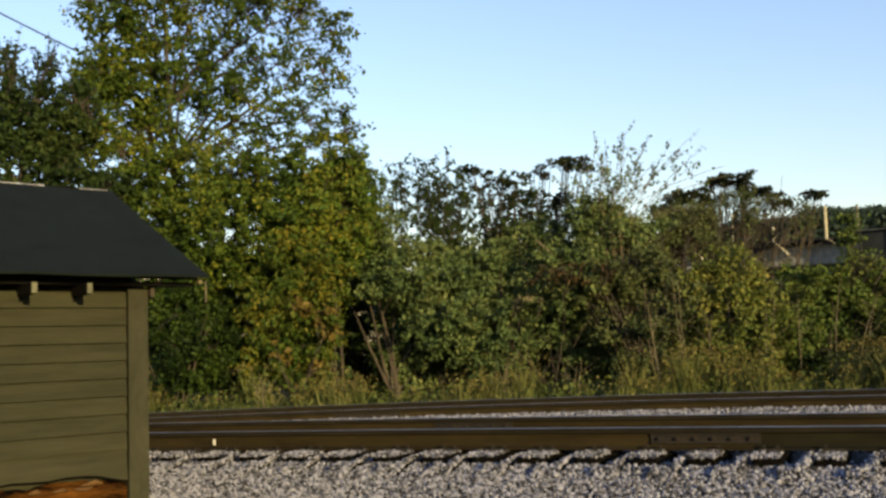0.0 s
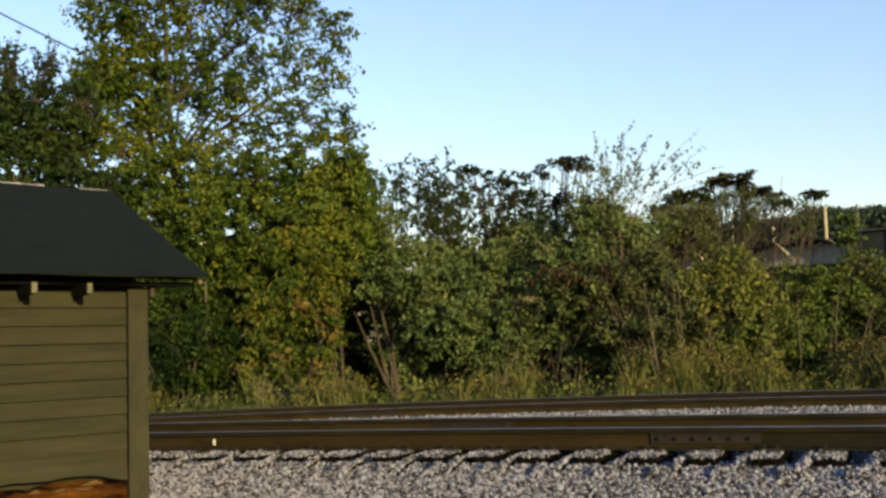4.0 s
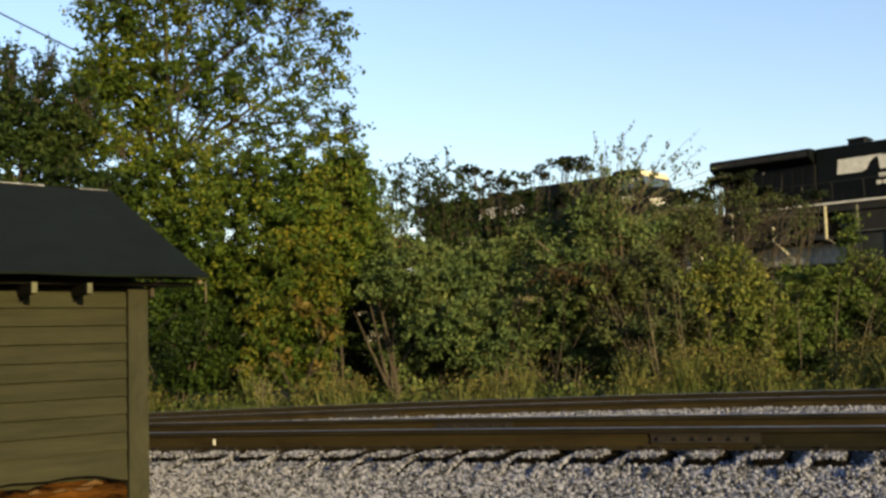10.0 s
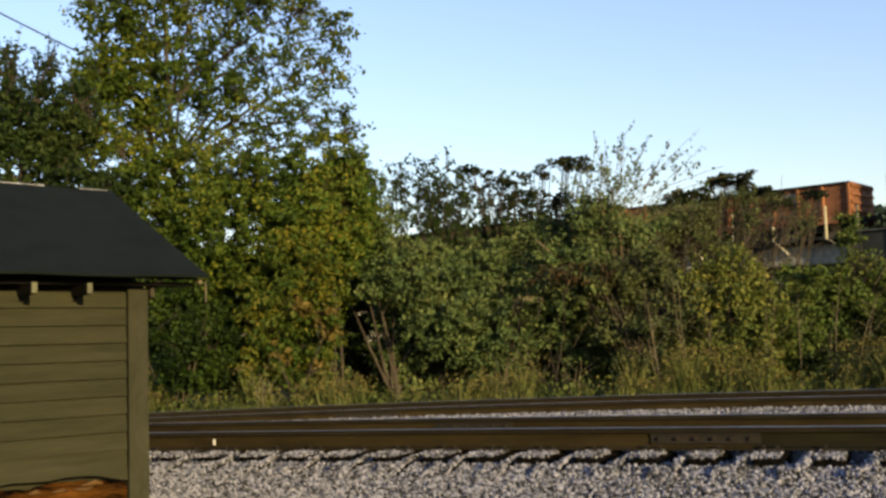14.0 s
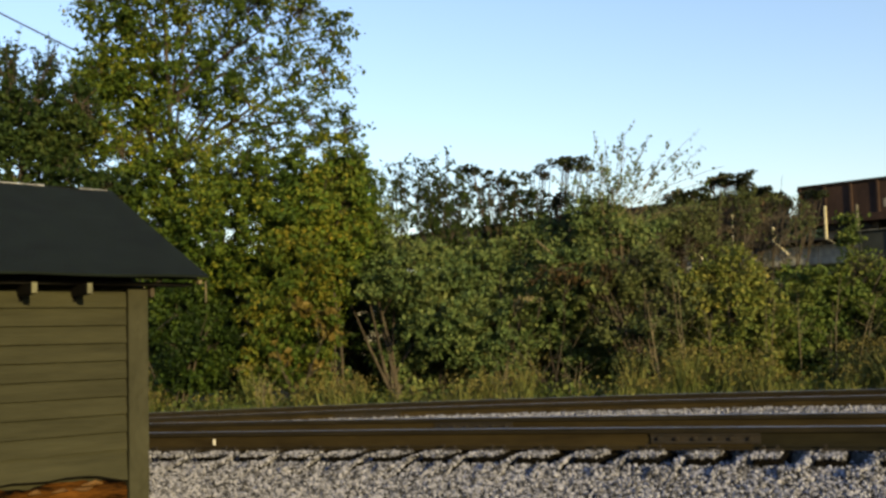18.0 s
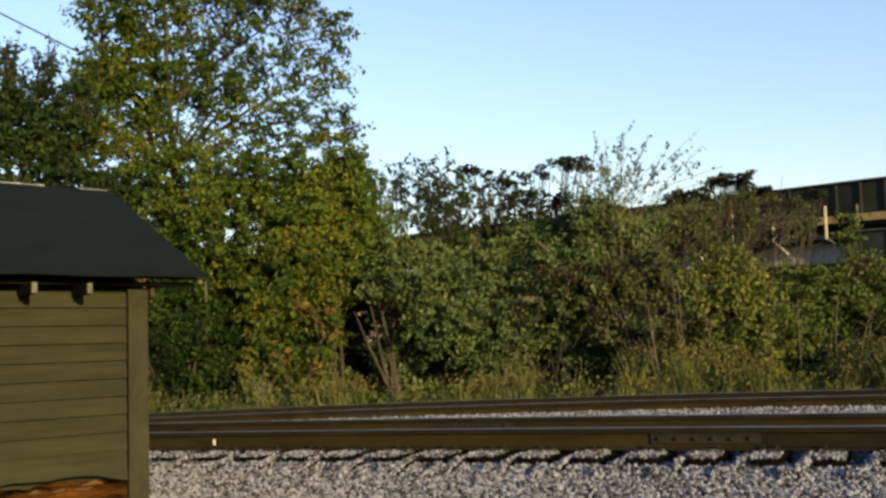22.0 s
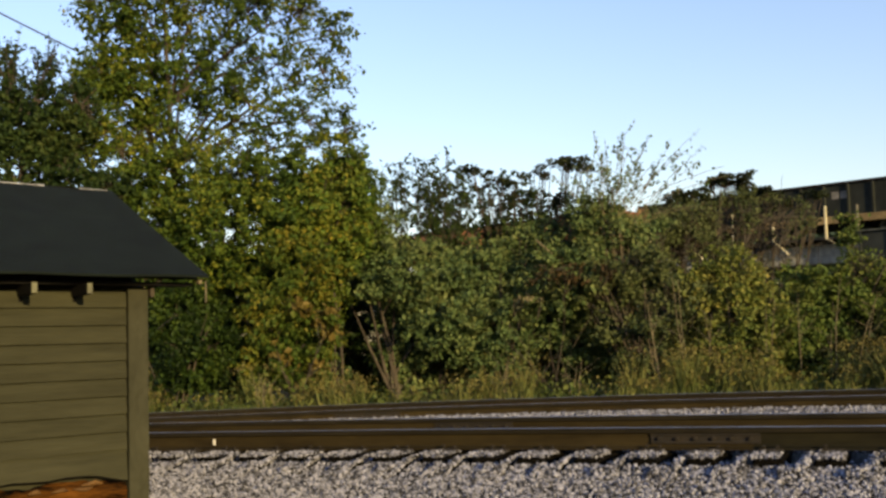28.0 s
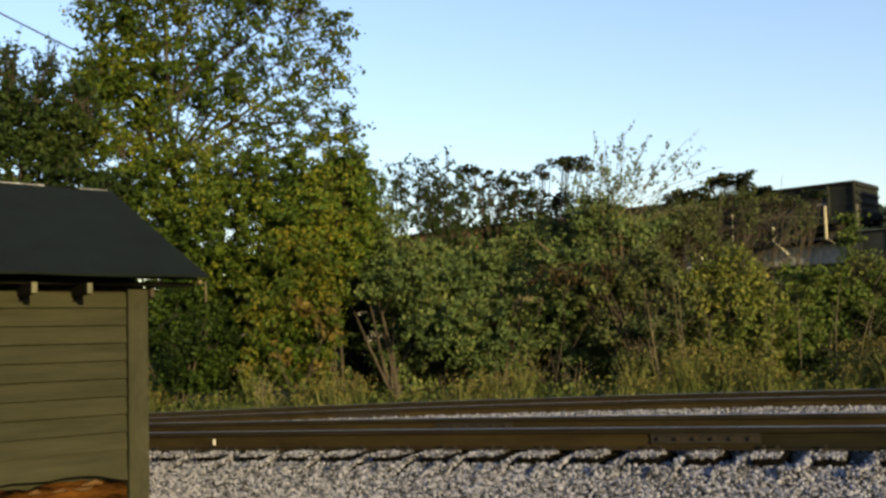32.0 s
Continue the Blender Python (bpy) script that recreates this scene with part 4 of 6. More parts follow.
    bw = part("brake_wheel", Shape().tube([(-L - 0.08, -0.7, 1.95), (-L - 0.12, -0.7, 1.95)], 0.27, 14), M["sooty"], g)
    part("brake_shaft", Shape().tube([(-L - 0.06, -0.7, 0.9), (-L - 0.06, -0.7, 1.95)], 0.03, 6), M["sooty"], bw)
    if load:
        s = Shape()
        for k in range(90):
            x, y = rnd.uniform(-L + 0.6, -0.6), rnd.uniform(-1.2, 1.2)
            top = load * (0.45 + 0.55 * math.sin(x * 0.9 + offset) ** 2)
            z = H - 0.55 + top * rnd.uniform(0.2, 1.0)
            a = rnd.uniform(0, math.tau)
            d = Vector((math.cos(a), math.sin(a) * 0.4, rnd.uniform(-0.3, 0.3))) * rnd.uniform(0.2, 0.7)
            s.tube([Vector((x, y * 0.8, z)) - d, Vector((x, y * 0.8, z)) + d], rnd.uniform(0.05, 0.2), 5)
        s.box(-L + 0.1, -0.1, -1.38, 1.38, 1.002, H - 0.5)
        part("scrap_load", s, M["scrap"], g, "heap of rusty scrap", kind="stuff")
    for cx in (-2.2, -L + 2.2):
        part("truck", Shape().prism([(cx - 1.2, 0.35), (cx - 0.9, 0.6), (cx - 0.5, 0.85), (cx + 0.5, 0.85), (cx + 0.9, 0.6), (cx + 1.2, 0.35), (cx + 0.5, 0.28), (cx - 0.5, 0.28)], -1.15, -0.98)
                 .prism([(cx - 1.2, 0.35), (cx - 0.9, 0.6), (cx - 0.5, 0.85), (cx + 0.5, 0.85), (cx + 0.9, 0.6), (cx + 1.2, 0.35), (cx + 0.5, 0.28), (cx - 0.5, 0.28)], 0.98, 1.15)
                 .box(cx - 0.2, cx + 0.2, -1.1, 1.1, 0.45, 0.75), M["sooty"], g)
        for k in (-0.88, 0.88):
            wheelset(g, cx + k, 0.457)
    return g


def travelled(t):
    """Metres gone by the train past its place at eleven seconds."""
    return 7.946 * (t - 11.0)


def train():
    locomotive(2.1, 4, 0.0, 6.4, 6.0, 10.1, 0.8)
    locomotive(-20.13, 4, 0.33, 5.35, 4.98, 9.6, 0.84)
    G = ((0.0048, 0.0066, 0.006), (0.018, 0.0216, 0.0192))
    R = ((0.08075, 0.0323, 0.0152), (0.2565, 0.1026, 0.0532))
    gondola(-22.93, "faded_red_brown", *R, False, 0.0, [(-3.4, 1.8, [0.9], 0.5)], 13, label="faded red-brown gondola car with upright ribs")
    gondola(-40.91, "dark_red_brown", (0.00992, 0.00558, 0.00496), (0.0341, 0.01922, 0.01612), False, 0.3, [(-9.5, 1.3, [0.5, 0.7, 0.3, 0.6], 0.55), (-12.3, 1.2, [0.4, 0.6], 0.4)], 13, label="dark red-brown gondola car with pale scrawls on its side")
    gondola(-59.05, "dark_grey", (0.0062, 0.00558, 0.00496), (0.0248, 0.02108, 0.01736), True, 0.3, [(-4.2, 1.35, [0.4, 0.3, 0.4], 0.5), (-14.2, 1.7, [0.5, 0.3], 0.3)], 12, True, "dark grey gondola car with a tan sill and rusty end")
    gondola(-76.7, "black_green", *G, True, 0.0, [(-3.2, 1.9, [0.4, 0.4], 0.22), (-3.2, 1.6, [0.55, 0.5], 0.16), (-14.6, 1.9, [0.6, 0.5], 0.25), (-14.6, 1.55, [0.8, 0.4], 0.2)], 14, True, "black-green gondola car with pale lettering and a tan sill")
    gondola(-94.52, "dull_black", (0.00558, 0.00558, 0.00496), (0.02108, 0.01922, 0.01612), True, 0.3, [(-13.8, 1.9, [0.6, 0.4], 0.25)], 12, True, "dull black gondola car with rusty end and scrap load")
    gondola(-111.8, "worn_dark_brown", (0.00868, 0.0062, 0.00434), (0.0341, 0.0248, 0.01736), True, 0.3, [(-14.5, 1.7, [0.5, 0.4], 0.3)], 13, True, "worn dark brown gondola car with a tan sill")
    gondola(-129.57, "dark_green", *G, True, 0.0, [(-5.5, 1.8, [0.35, 0.35], 0.35), (-14.0, 1.8, [0.6, 0.5], 0.25)], 14, True, "dark green gondola car with a tan sill")
    gondola(-147.36, "bright_rust_red", (0.1313, 0.0525, 0.0275), (0.3806, 0.1562, 0.0875), False, 0.0, [(-9.3, 1.9, [0.3, 0.4], 0.42), (-8.1, 1.85, [0.45], 0.5)], 11, label="bright rust-red gondola car with upright ribs")
    gondola(-165.7, "sooty_green", *G, False, 0.0, [(-1.9, 1.55, [0.5], 0.12)], 13, label="sooty green gondola car with flat ribs")
    gondola(-183.55, "old_brown", (0.05, 0.025, 0.016), (0.15, 0.075, 0.045), False, 0.3, [], 13, label="old brown gondola car with a scrap load")
    gondola(-201.3, "old_black", *G, False, 0.0, [], 13, label="old black gondola car")


train()


# ---- plants ----
def leaf_mesh(name, centres, size, material, rng, droop=0.35):
    """Folded pointed leaves at the given places."""
    n = len(centres)
    ax = rng.normal(size=(n, 3))
    ax[:, 2] -= droop
    ax /= np.linalg.norm(ax, axis=1)[:, None]
    up = rng.normal(size=(n, 3)) * 0.8
    up[:, 2] += 0.7
    sd = np.cross(ax, up)
    sd /= np.linalg.norm(sd, axis=1)[:, None] + 1e-6
    nm = np.cross(sd, ax)
    ln = size * rng.uniform(0.55, 1.6, n)[:, None]
    wd = ln * rng.uniform(0.2, 0.36, n)[:, None]
    v = np.stack([centres - ax * ln * 0.5, centres + sd * wd + nm * ln * 0.06, centres + ax * ln * 0.5 - nm * ln * 0.08, centres - sd * wd + nm * ln * 0.06], 1).reshape(-1, 3)
    f = np.arange(n * 4).reshape(n, 4)
    return joined(name, v.tolist(), f.tolist(), material)


PLANTED = [0]


def plant(name, label, leaf, count, size, base, radius, lobes):
    """A trunk or stems, limbs to every lobe of the crown, twigs, and leaves in sprays round the twigs' ends."""
    PLANTED[0] += 1
    rng = np.random.default_rng(40 + PLANTED[0])
    rnd = random.Random(40 + PLANTED[0])
    bx, by = base
    gz = 0.36
    ob = thing(name, label, name, pose(bx, by, gz), "trees" if name == "tree" else "shrubs")
    org = Vector((bx, by, gz))
    lobes = [(Vector((x, y, z)) - org, rx, rz, k) for x, y, z, rx, rz, k in lobes]
    weight = np.array([rx * rz * k for _, rx, rz, k in lobes])
    weight /= weight.sum()
    leaves = []
    tall = max(c.z + rz for c, _, rz, _ in lobes)
    stems = 1 if name == "tree" else 5
    trunk = Shape()
    heads = []
    for s in range(stems):
        lean = Vector((rnd.uniform(-0.5, 0.5), rnd.uniform(-0.3, 0.3), 0)) * (0.5 if name == "tree" else 1.0)
        reach = tall * (0.8 if name == "tree" else rnd.uniform(0.5, 0.75))
        pts, rad = [], []
        for i in range(8):
            t = i / 7
            wob = Vector((math.sin(t * 5 + s) * 0.07, math.cos(t * 4 + s * 2) * 0.07, 0))
            pts.append(lean * t * (1.2 + t) + wob * (1 if i else 0) + Vector((0, 0, reach * t - (0.1 if i == 0 else 0))))
            rad.append(radius * (1.0 - 0.82 * t) * (1.25 if i == 0 else 1.0) * (1 if s == 0 else 0.7))
        trunk.tube(pts, rad, 8 if name == "tree" else 6)
        heads.append((pts, rad))
    part("trunk", smooth(trunk.mesh("trunk", M["bark"]), 60), None, ob)
    for (c, rx, rz, k), w in zip(lobes, weight):
        ry = max(rx * 0.8, 0.45)
        n = max(12, int(count * w * (2.5 if k <= 0.3 else 1.0)))
        per = 22 if name == "tree" and k > 0.35 else 46 if k > 0.5 else 12
        m = max(3, n // per)
        d = rng.normal(size=(m, 3))
        d /= np.linalg.norm(d, axis=1)[:, None]
        r = rng.uniform(0.25, 1.0, m) ** 0.55 * rng.uniform(0.85, 1.15, m)
        tips = np.array(c[:])[None] + d * r[:, None] * np.array([rx, ry, rz])
        tips[:, 2] = np.maximum(tips[:, 2], 0.12)
        # limb from the nearest stem towards the lobe
        pts, rad = min(heads, key=lambda h: (h[0][-1] - c).length)
        i = min(range(1, 7), key=lambda q: abs(pts[q].z - max(c.z - rz * 0.9, 0.2) * 0.85))
        a, mid = pts[i], (pts[i] + c) / 2 + Vector((rnd.uniform(-0.15, 0.15), rnd.uniform(-0.15, 0.15), 0.12 * (c - pts[i]).length))
        limb = [a.lerp(mid, t).lerp(mid.lerp(c, t), t) for t in (0, 0.25, 0.5, 0.75, 1.0)]
        lr = rad[i] * 0.7
        bough = Shape().tube(limb, [lr, lr * 0.8, lr * 0.62, lr * 0.46, lr * 0.3], 6)
        for q in rng.choice(m, min(m, 26 if k > 0.5 else 16 if name == "tree" else 60), replace=False):
            e = Vector(tips[q])
            thin = k <= 0.3
            st = limb[2 + (q % 3)] - Vector((0, 0, 0.25)) if thin else min(limb[1:], key=lambda p: (p - e).length) if name == "tree" else limb[rnd.randint(1, 4)]
            bend = 0.02 if thin else 0.22 if name == "tree" else 0.1
            mm = st.lerp(e, 0.5) + Vector((rnd.uniform(-bend, bend), rnd.uniform(-bend, bend), rnd.uniform(-0.02, 0.14) * bend * 10))
            tr = 0.016 if name == "tree" else 0.011
            bough.tube([st, mm, e], [tr, tr * 0.7, tr * 0.35], 4, False)
        part("bough", smooth(bough.mesh("bough", M["bark"]), 60), None, ob)
        if k <= 0.3:
            # thin lobes: every spray hangs on a twig of its own, with leaves along its outer half
            j = rng.integers(0, m, n)
            root = np.array([limb[2 + (q % 3)][:] for q in range(m)])[j]
            root[:, 2] -= 0.25
            t = rng.uniform(0.35, 1.0, n)[:, None]
            leaves.append(root + (tips[j] - root) * t + rng.normal(size=(n, 3)) * 0.045)
            continue
        # a spray: leaves along a short drooping twig that points away from the lobe's middle
        idx = rng.integers(0, m, n)
        way_out = d + rng.normal(size=(m, 3)) * 0.5
        way_out[:, 2] = way_out[:, 2] * 0.4 - 0.25
        way_out /= np.linalg.norm(way_out, axis=1)[:, None]
        ln = (0.34 if name == "tree" else 0.3) * min(1.0, rz / 0.35 + 0.2)
        along = rng.uniform(-0.75, 0.6, n)[:, None] * ln * rng.uniform(0.5, 1.2, m)[idx][:, None]
        leaves.append(tips[idx] + way_out[idx] * along + rng.normal(size=(n, 3)) * np.array([0.07, 0.07, min(0.055, rz * 0.3)]))
    pos = np.concatenate(leaves)
    pos[:, 2] = np.maximum(pos[:, 2], 0.05)
    part("crown", leaf_mesh("crown", pos, size, leaf, rng), None, ob, kind="stuff")
    return ob


plant("tree", "tall broad tree with green and yellowing leaves", LEAF["tree"], 90000, 0.107, (-6.24, 23.00), 0.15, [
    (-4.98, 23, 11.62, 2.51, 1.59, 0.6),
    (-7.74, 23, 10.31, 0.93, 1.06, 0.75),
    (-6.79, 23, 9.71, 1.06, 1.06, 0.75),
    (-5.76, 23, 10.08, 0.79, 0.79, 0.37),
    (-4.46, 23, 10.03, 1.19, 0.93, 0.38),
    (-3.23, 23, 9.98, 0.79, 0.79, 0.45),
    (-2.43, 23, 9.38, 0.59, 0.66, 0.4),
    (-5.02, 23, 8.93, 1.19, 0.79, 0.36),
    (-3.81, 23, 8.67, 1.06, 0.66, 0.36),
    (-2.73, 23, 8.42, 0.73, 0.73, 0.36),
    (-5.98, 23, 8.55, 0.93, 0.79, 0.5),
    (-8.02, 23, 8.5, 0.79, 0.93, 1.15),
    (-7.07, 23, 8.18, 1.06, 0.93, 1),
    (-7.08, 23, 7.08, 0.79, 0.66, 0.95),
    (-5.65, 22.7, 7.36, 1.17, 0.78, 0.42),
    (-4.28, 22.5, 7.39, 1.16, 0.78, 0.4),
    (-3.09, 22.5, 7.2, 0.91, 0.65, 0.38),
    (-2.16, 22.3, 6.78, 0.58, 0.58, 0.42),
    (-3.88, 22.4, 6.51, 1.42, 0.46, 0.4),
    (-5.96, 22.3, 5.94, 1.41, 0.77, 1),
    (-3.87, 22.2, 5.71, 1.66, 0.57, 1.1),
    (-2.43, 22.1, 5.76, 0.76, 0.57, 0.8),
    (-1.79, 22, 5.33, 0.57, 0.76, 0.8),
    (-1.81, 21.8, 4.14, 0.63, 1, 0.8),
    (-2.69, 22, 5.04, 1.14, 0.76, 1),
    (-6.79, 22, 4.76, 1.14, 1.39, 1.2),
    (-4.41, 21.6, 4.36, 1.99, 1.37, 1.6),
    (-2.68, 21.6, 3.78, 0.99, 1.12, 0.9),
    (-5.69, 21.6, 2.91, 1.12, 1.24, 0.9),
    (-8.28, 22.6, 6.63, 0.78, 0.65, 0.4),
    (-7.36, 22.4, 6.49, 0.51, 0.51, 0.7),
    (-8.01, 22.4, 7.05, 0.64, 0.64, 0.9),
    (-5, 22.8, 7.97, 0.79, 0.47, 0.37),
    (-7.9, 22.4, 5.75, 0.6, 0.45, 0.8),
])
plant("tree", "dark green tree with a thin spiky top", LEAF["shade"], 21000, 0.112, (-9.37, 21.80), 0.12, [
    (-9.14, 21.8, 6.96, 1.38, 0.69, 1.2),
    (-9.4, 21.8, 7.69, 1.13, 0.4, 0.9),
    (-8, 21.5, 7.42, 0.62, 0.62, 0.7),
    (-9.55, 21.3, 6.04, 1.35, 0.98, 1),
    (-8.31, 21.3, 5.98, 0.73, 0.73, 0.8),
    (-7.19, 21.3, 5.31, 0.61, 0.61, 0.9),
    (-9.73, 21.8, 8.76, 0.56, 0.75, 0.14),
    (-8.82, 21.8, 8.59, 0.5, 0.69, 0.13),
    (-10.68, 21.8, 7.35, 1, 1.25, 0.8),
])
plant("shrub", "turning shrub with yellow and orange leaves", LEAF["yellow"], 14500, 0.106, (-3.16, 20.60), 0.04, [
    (-3.06, 20.8, 3.48, 0.96, 0.84, 1),
    (-3.41, 20.6, 2.53, 1.12, 0.95, 1.1),
    (-2.77, 20.5, 1.91, 0.59, 0.65, 0.8),
    (-3.64, 20.4, 1.48, 0.82, 0.53, 0.7),
])
plant("shrub", "tall slender shrub with yellow-green leaves, sunlight put into their colour", LEAF["sunny"], 9500, 0.106, (-2.3, 21.30), 0.04, [
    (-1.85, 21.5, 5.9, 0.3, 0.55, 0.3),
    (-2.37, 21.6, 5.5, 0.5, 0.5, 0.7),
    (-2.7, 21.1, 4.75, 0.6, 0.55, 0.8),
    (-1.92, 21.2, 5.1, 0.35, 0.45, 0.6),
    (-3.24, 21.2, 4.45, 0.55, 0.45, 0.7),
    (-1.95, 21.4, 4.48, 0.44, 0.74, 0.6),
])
plant("shrub", "drooping shrub with large orange-tan leaves", LEAF["orange"], 300, 0.16, (-3.0, 20.20), 0.03, [
    (-2.65, 20.2, 2.5, 0.3, 0.3, 0.8),
    (-2.45, 20.2, 2.15, 0.22, 0.28, 0.8),
    (-3.0, 20.2, 2.75, 0.35, 0.3, 0.6),
    (-3.3, 20.2, 1.7, 0.3, 0.3, 0.5),
    (-2.6, 20.2, 1.5, 0.25, 0.25, 0.5),
])
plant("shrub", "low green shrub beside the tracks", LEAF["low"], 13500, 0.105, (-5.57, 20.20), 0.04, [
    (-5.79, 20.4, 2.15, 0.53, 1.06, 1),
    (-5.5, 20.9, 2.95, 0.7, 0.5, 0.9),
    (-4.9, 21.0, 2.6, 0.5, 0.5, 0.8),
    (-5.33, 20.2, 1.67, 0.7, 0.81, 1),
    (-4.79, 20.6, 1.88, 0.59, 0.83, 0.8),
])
plant("shrub", "dense shrub with small grey-green leaves", LEAF["dull"], 29000, 0.090, (-1.19, 22.20), 0.07, [
    (-1.5, 22.3, 4.65, 0.52, 0.64, 0.5),
    (-0.88, 21.8, 3.45, 1.19, 0.8, 1),
    (-0.95, 22.6, 2.13, 0.8, 1.04, 0.8),
    (-1.7, 22.2, 3.75, 0.7, 0.75, 0.8),
    (0.08, 21.6, 2.54, 0.99, 1.12, 1),
])
plant("shrub", "dense thicket shrub with dull green leaves", LEAF["dull"], 36000, 0.090, (1.19, 21.80), 0.07, [
    (1.1, 22.5, 3.4, 1.29, 0.85, 1),
    (2.31, 22.6, 3.9, 1.1, 0.78, 0.5),
    (1.13, 21.8, 2.14, 1.25, 1, 1),
    (2.6, 21.2, 3.03, 1.1, 0.79, 1),
    (3.76, 21.8, 3.41, 0.75, 0.63, 0.5),
])
plant("shrub", "feathery shrub with long thin leaning twigs", LEAF["dull"], 8200, 0.085, (3.89, 21.00), 0.05, [
    (3.36, 21.2, 4.58, 0.56, 0.34, 0.6),
    (3.55, 21.2, 4.1, 0.8, 0.54, 1.2),
    (4.18, 21.2, 3.89, 0.55, 0.34, 0.7),
    (3.94, 21.4, 4.29, 0.61, 0.3, 0.7),
    (4.73, 21.4, 4.1, 0.44, 0.22, 0.6),
    (3.03, 22, 4.4, 0.51, 0.28, 0.7),
])
plant("shrub", "withered brown thicket with bare canes", LEAF["brown"], 9200, 0.093, (4.17, 20.60), 0.05, [
    (3.88, 20.8, 3.19, 1.08, 0.66, 1),
    (3.26, 20.8, 2.74, 0.72, 0.6, 0.7),
    (4.63, 20.6, 2.43, 0.83, 0.95, 0.8),
    (3.97, 20.5, 1.63, 0.94, 0.71, 0.7),
])
plant("shrub", "yellow-green bush with pale stems", LEAF["olive"], 15500, 0.088, (5.98, 20.40), 0.05, [
    (6.04, 20.6, 3.09, 0.71, 0.53, 0.9),
    (6.43, 20.6, 2.83, 0.53, 0.47, 0.5),
    (5.37, 20.6, 2.72, 0.53, 0.5, 0.6),
    (6.09, 20.4, 2.13, 1.23, 0.82, 1.2),
    (5.73, 20.2, 1.21, 1.28, 0.58, 1),
])
plant("shrub", "fresh green bush with tall shoots below the bridge", LEAF["bright"], 21000, 0.094, (8.18, 21.00), 0.06, [
    (8.72, 21, 3.72, 0.12, 0.6, 1.0),
    (9, 21, 3.12, 0.48, 0.48, 0.5),
    (7.87, 21, 2.56, 0.91, 0.6, 0.9),
    (7.29, 20.6, 1.62, 1.07, 0.83, 1),
    (8.81, 21, 2.28, 0.97, 0.72, 1),
    (9.63, 21, 2.01, 0.97, 1.21, 1),
])
# a dark hollow among the bushes, its shade put into the leaf colour
plant("shrub", "dark green bush beside the tracks, shade put into its leaf colour", LEAF["dark"], 10350, 0.124, (8.69, 20.80), 0.05, [
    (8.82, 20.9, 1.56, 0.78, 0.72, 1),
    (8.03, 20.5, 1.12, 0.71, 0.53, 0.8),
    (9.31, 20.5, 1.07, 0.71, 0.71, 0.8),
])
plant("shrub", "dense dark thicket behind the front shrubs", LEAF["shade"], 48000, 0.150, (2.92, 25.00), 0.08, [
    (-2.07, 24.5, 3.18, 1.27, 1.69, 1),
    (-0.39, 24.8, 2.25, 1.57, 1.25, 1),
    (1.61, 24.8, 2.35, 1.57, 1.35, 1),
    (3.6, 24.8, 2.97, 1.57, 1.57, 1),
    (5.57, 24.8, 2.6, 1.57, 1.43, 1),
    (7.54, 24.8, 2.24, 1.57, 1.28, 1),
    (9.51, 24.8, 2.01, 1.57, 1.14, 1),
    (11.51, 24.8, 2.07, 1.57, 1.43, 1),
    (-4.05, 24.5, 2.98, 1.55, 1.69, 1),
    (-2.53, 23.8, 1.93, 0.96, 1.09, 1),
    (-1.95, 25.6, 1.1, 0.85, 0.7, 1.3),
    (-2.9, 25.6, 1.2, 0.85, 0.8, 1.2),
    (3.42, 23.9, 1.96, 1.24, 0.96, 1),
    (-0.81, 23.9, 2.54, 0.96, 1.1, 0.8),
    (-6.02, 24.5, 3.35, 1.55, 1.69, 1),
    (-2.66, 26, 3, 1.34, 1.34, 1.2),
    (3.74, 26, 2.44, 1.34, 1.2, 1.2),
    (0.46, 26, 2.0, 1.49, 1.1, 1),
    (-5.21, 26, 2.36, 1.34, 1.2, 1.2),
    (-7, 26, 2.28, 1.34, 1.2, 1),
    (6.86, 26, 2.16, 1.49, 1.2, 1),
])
plant("shrub", "low undergrowth filling the foot of the thicket", LEAF["dull"], 23000, 0.130, (-1.25, 23.40), 0.04, [
    (-6.36, 22.6, 1.3, 1.04, 0.58, 1),
    (-4.81, 22.6, 1.37, 1.04, 0.65, 1),
    (-3.2, 22.8, 1.29, 0.8, 0.72, 0.9),
    (-0.9, 23, 1.28, 0.85, 0.73, 1),
    (0.62, 23, 1.27, 1.06, 0.73, 1),
    (2.46, 23, 1.2, 1.06, 0.73, 1),
    (3.17, 22.2, 1.81, 0.96, 0.77, 1.6),
    (4.29, 23, 1.19, 1.06, 0.73, 1),
    (6.13, 23, 1.18, 1.06, 0.73, 1),
    (7.97, 23, 1.17, 1.06, 0.73, 1),
    (9.81, 23, 1.16, 1.06, 0.73, 1),
])
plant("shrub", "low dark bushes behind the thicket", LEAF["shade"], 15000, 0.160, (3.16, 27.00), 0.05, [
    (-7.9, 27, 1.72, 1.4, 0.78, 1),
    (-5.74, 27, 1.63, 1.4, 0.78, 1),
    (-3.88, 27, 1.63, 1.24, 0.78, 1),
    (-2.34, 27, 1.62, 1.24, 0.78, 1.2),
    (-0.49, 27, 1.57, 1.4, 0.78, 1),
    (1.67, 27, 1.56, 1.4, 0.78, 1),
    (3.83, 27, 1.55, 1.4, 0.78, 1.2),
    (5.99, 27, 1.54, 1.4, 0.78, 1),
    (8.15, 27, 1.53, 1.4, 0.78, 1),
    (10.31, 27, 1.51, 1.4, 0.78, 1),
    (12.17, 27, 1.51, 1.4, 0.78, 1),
])
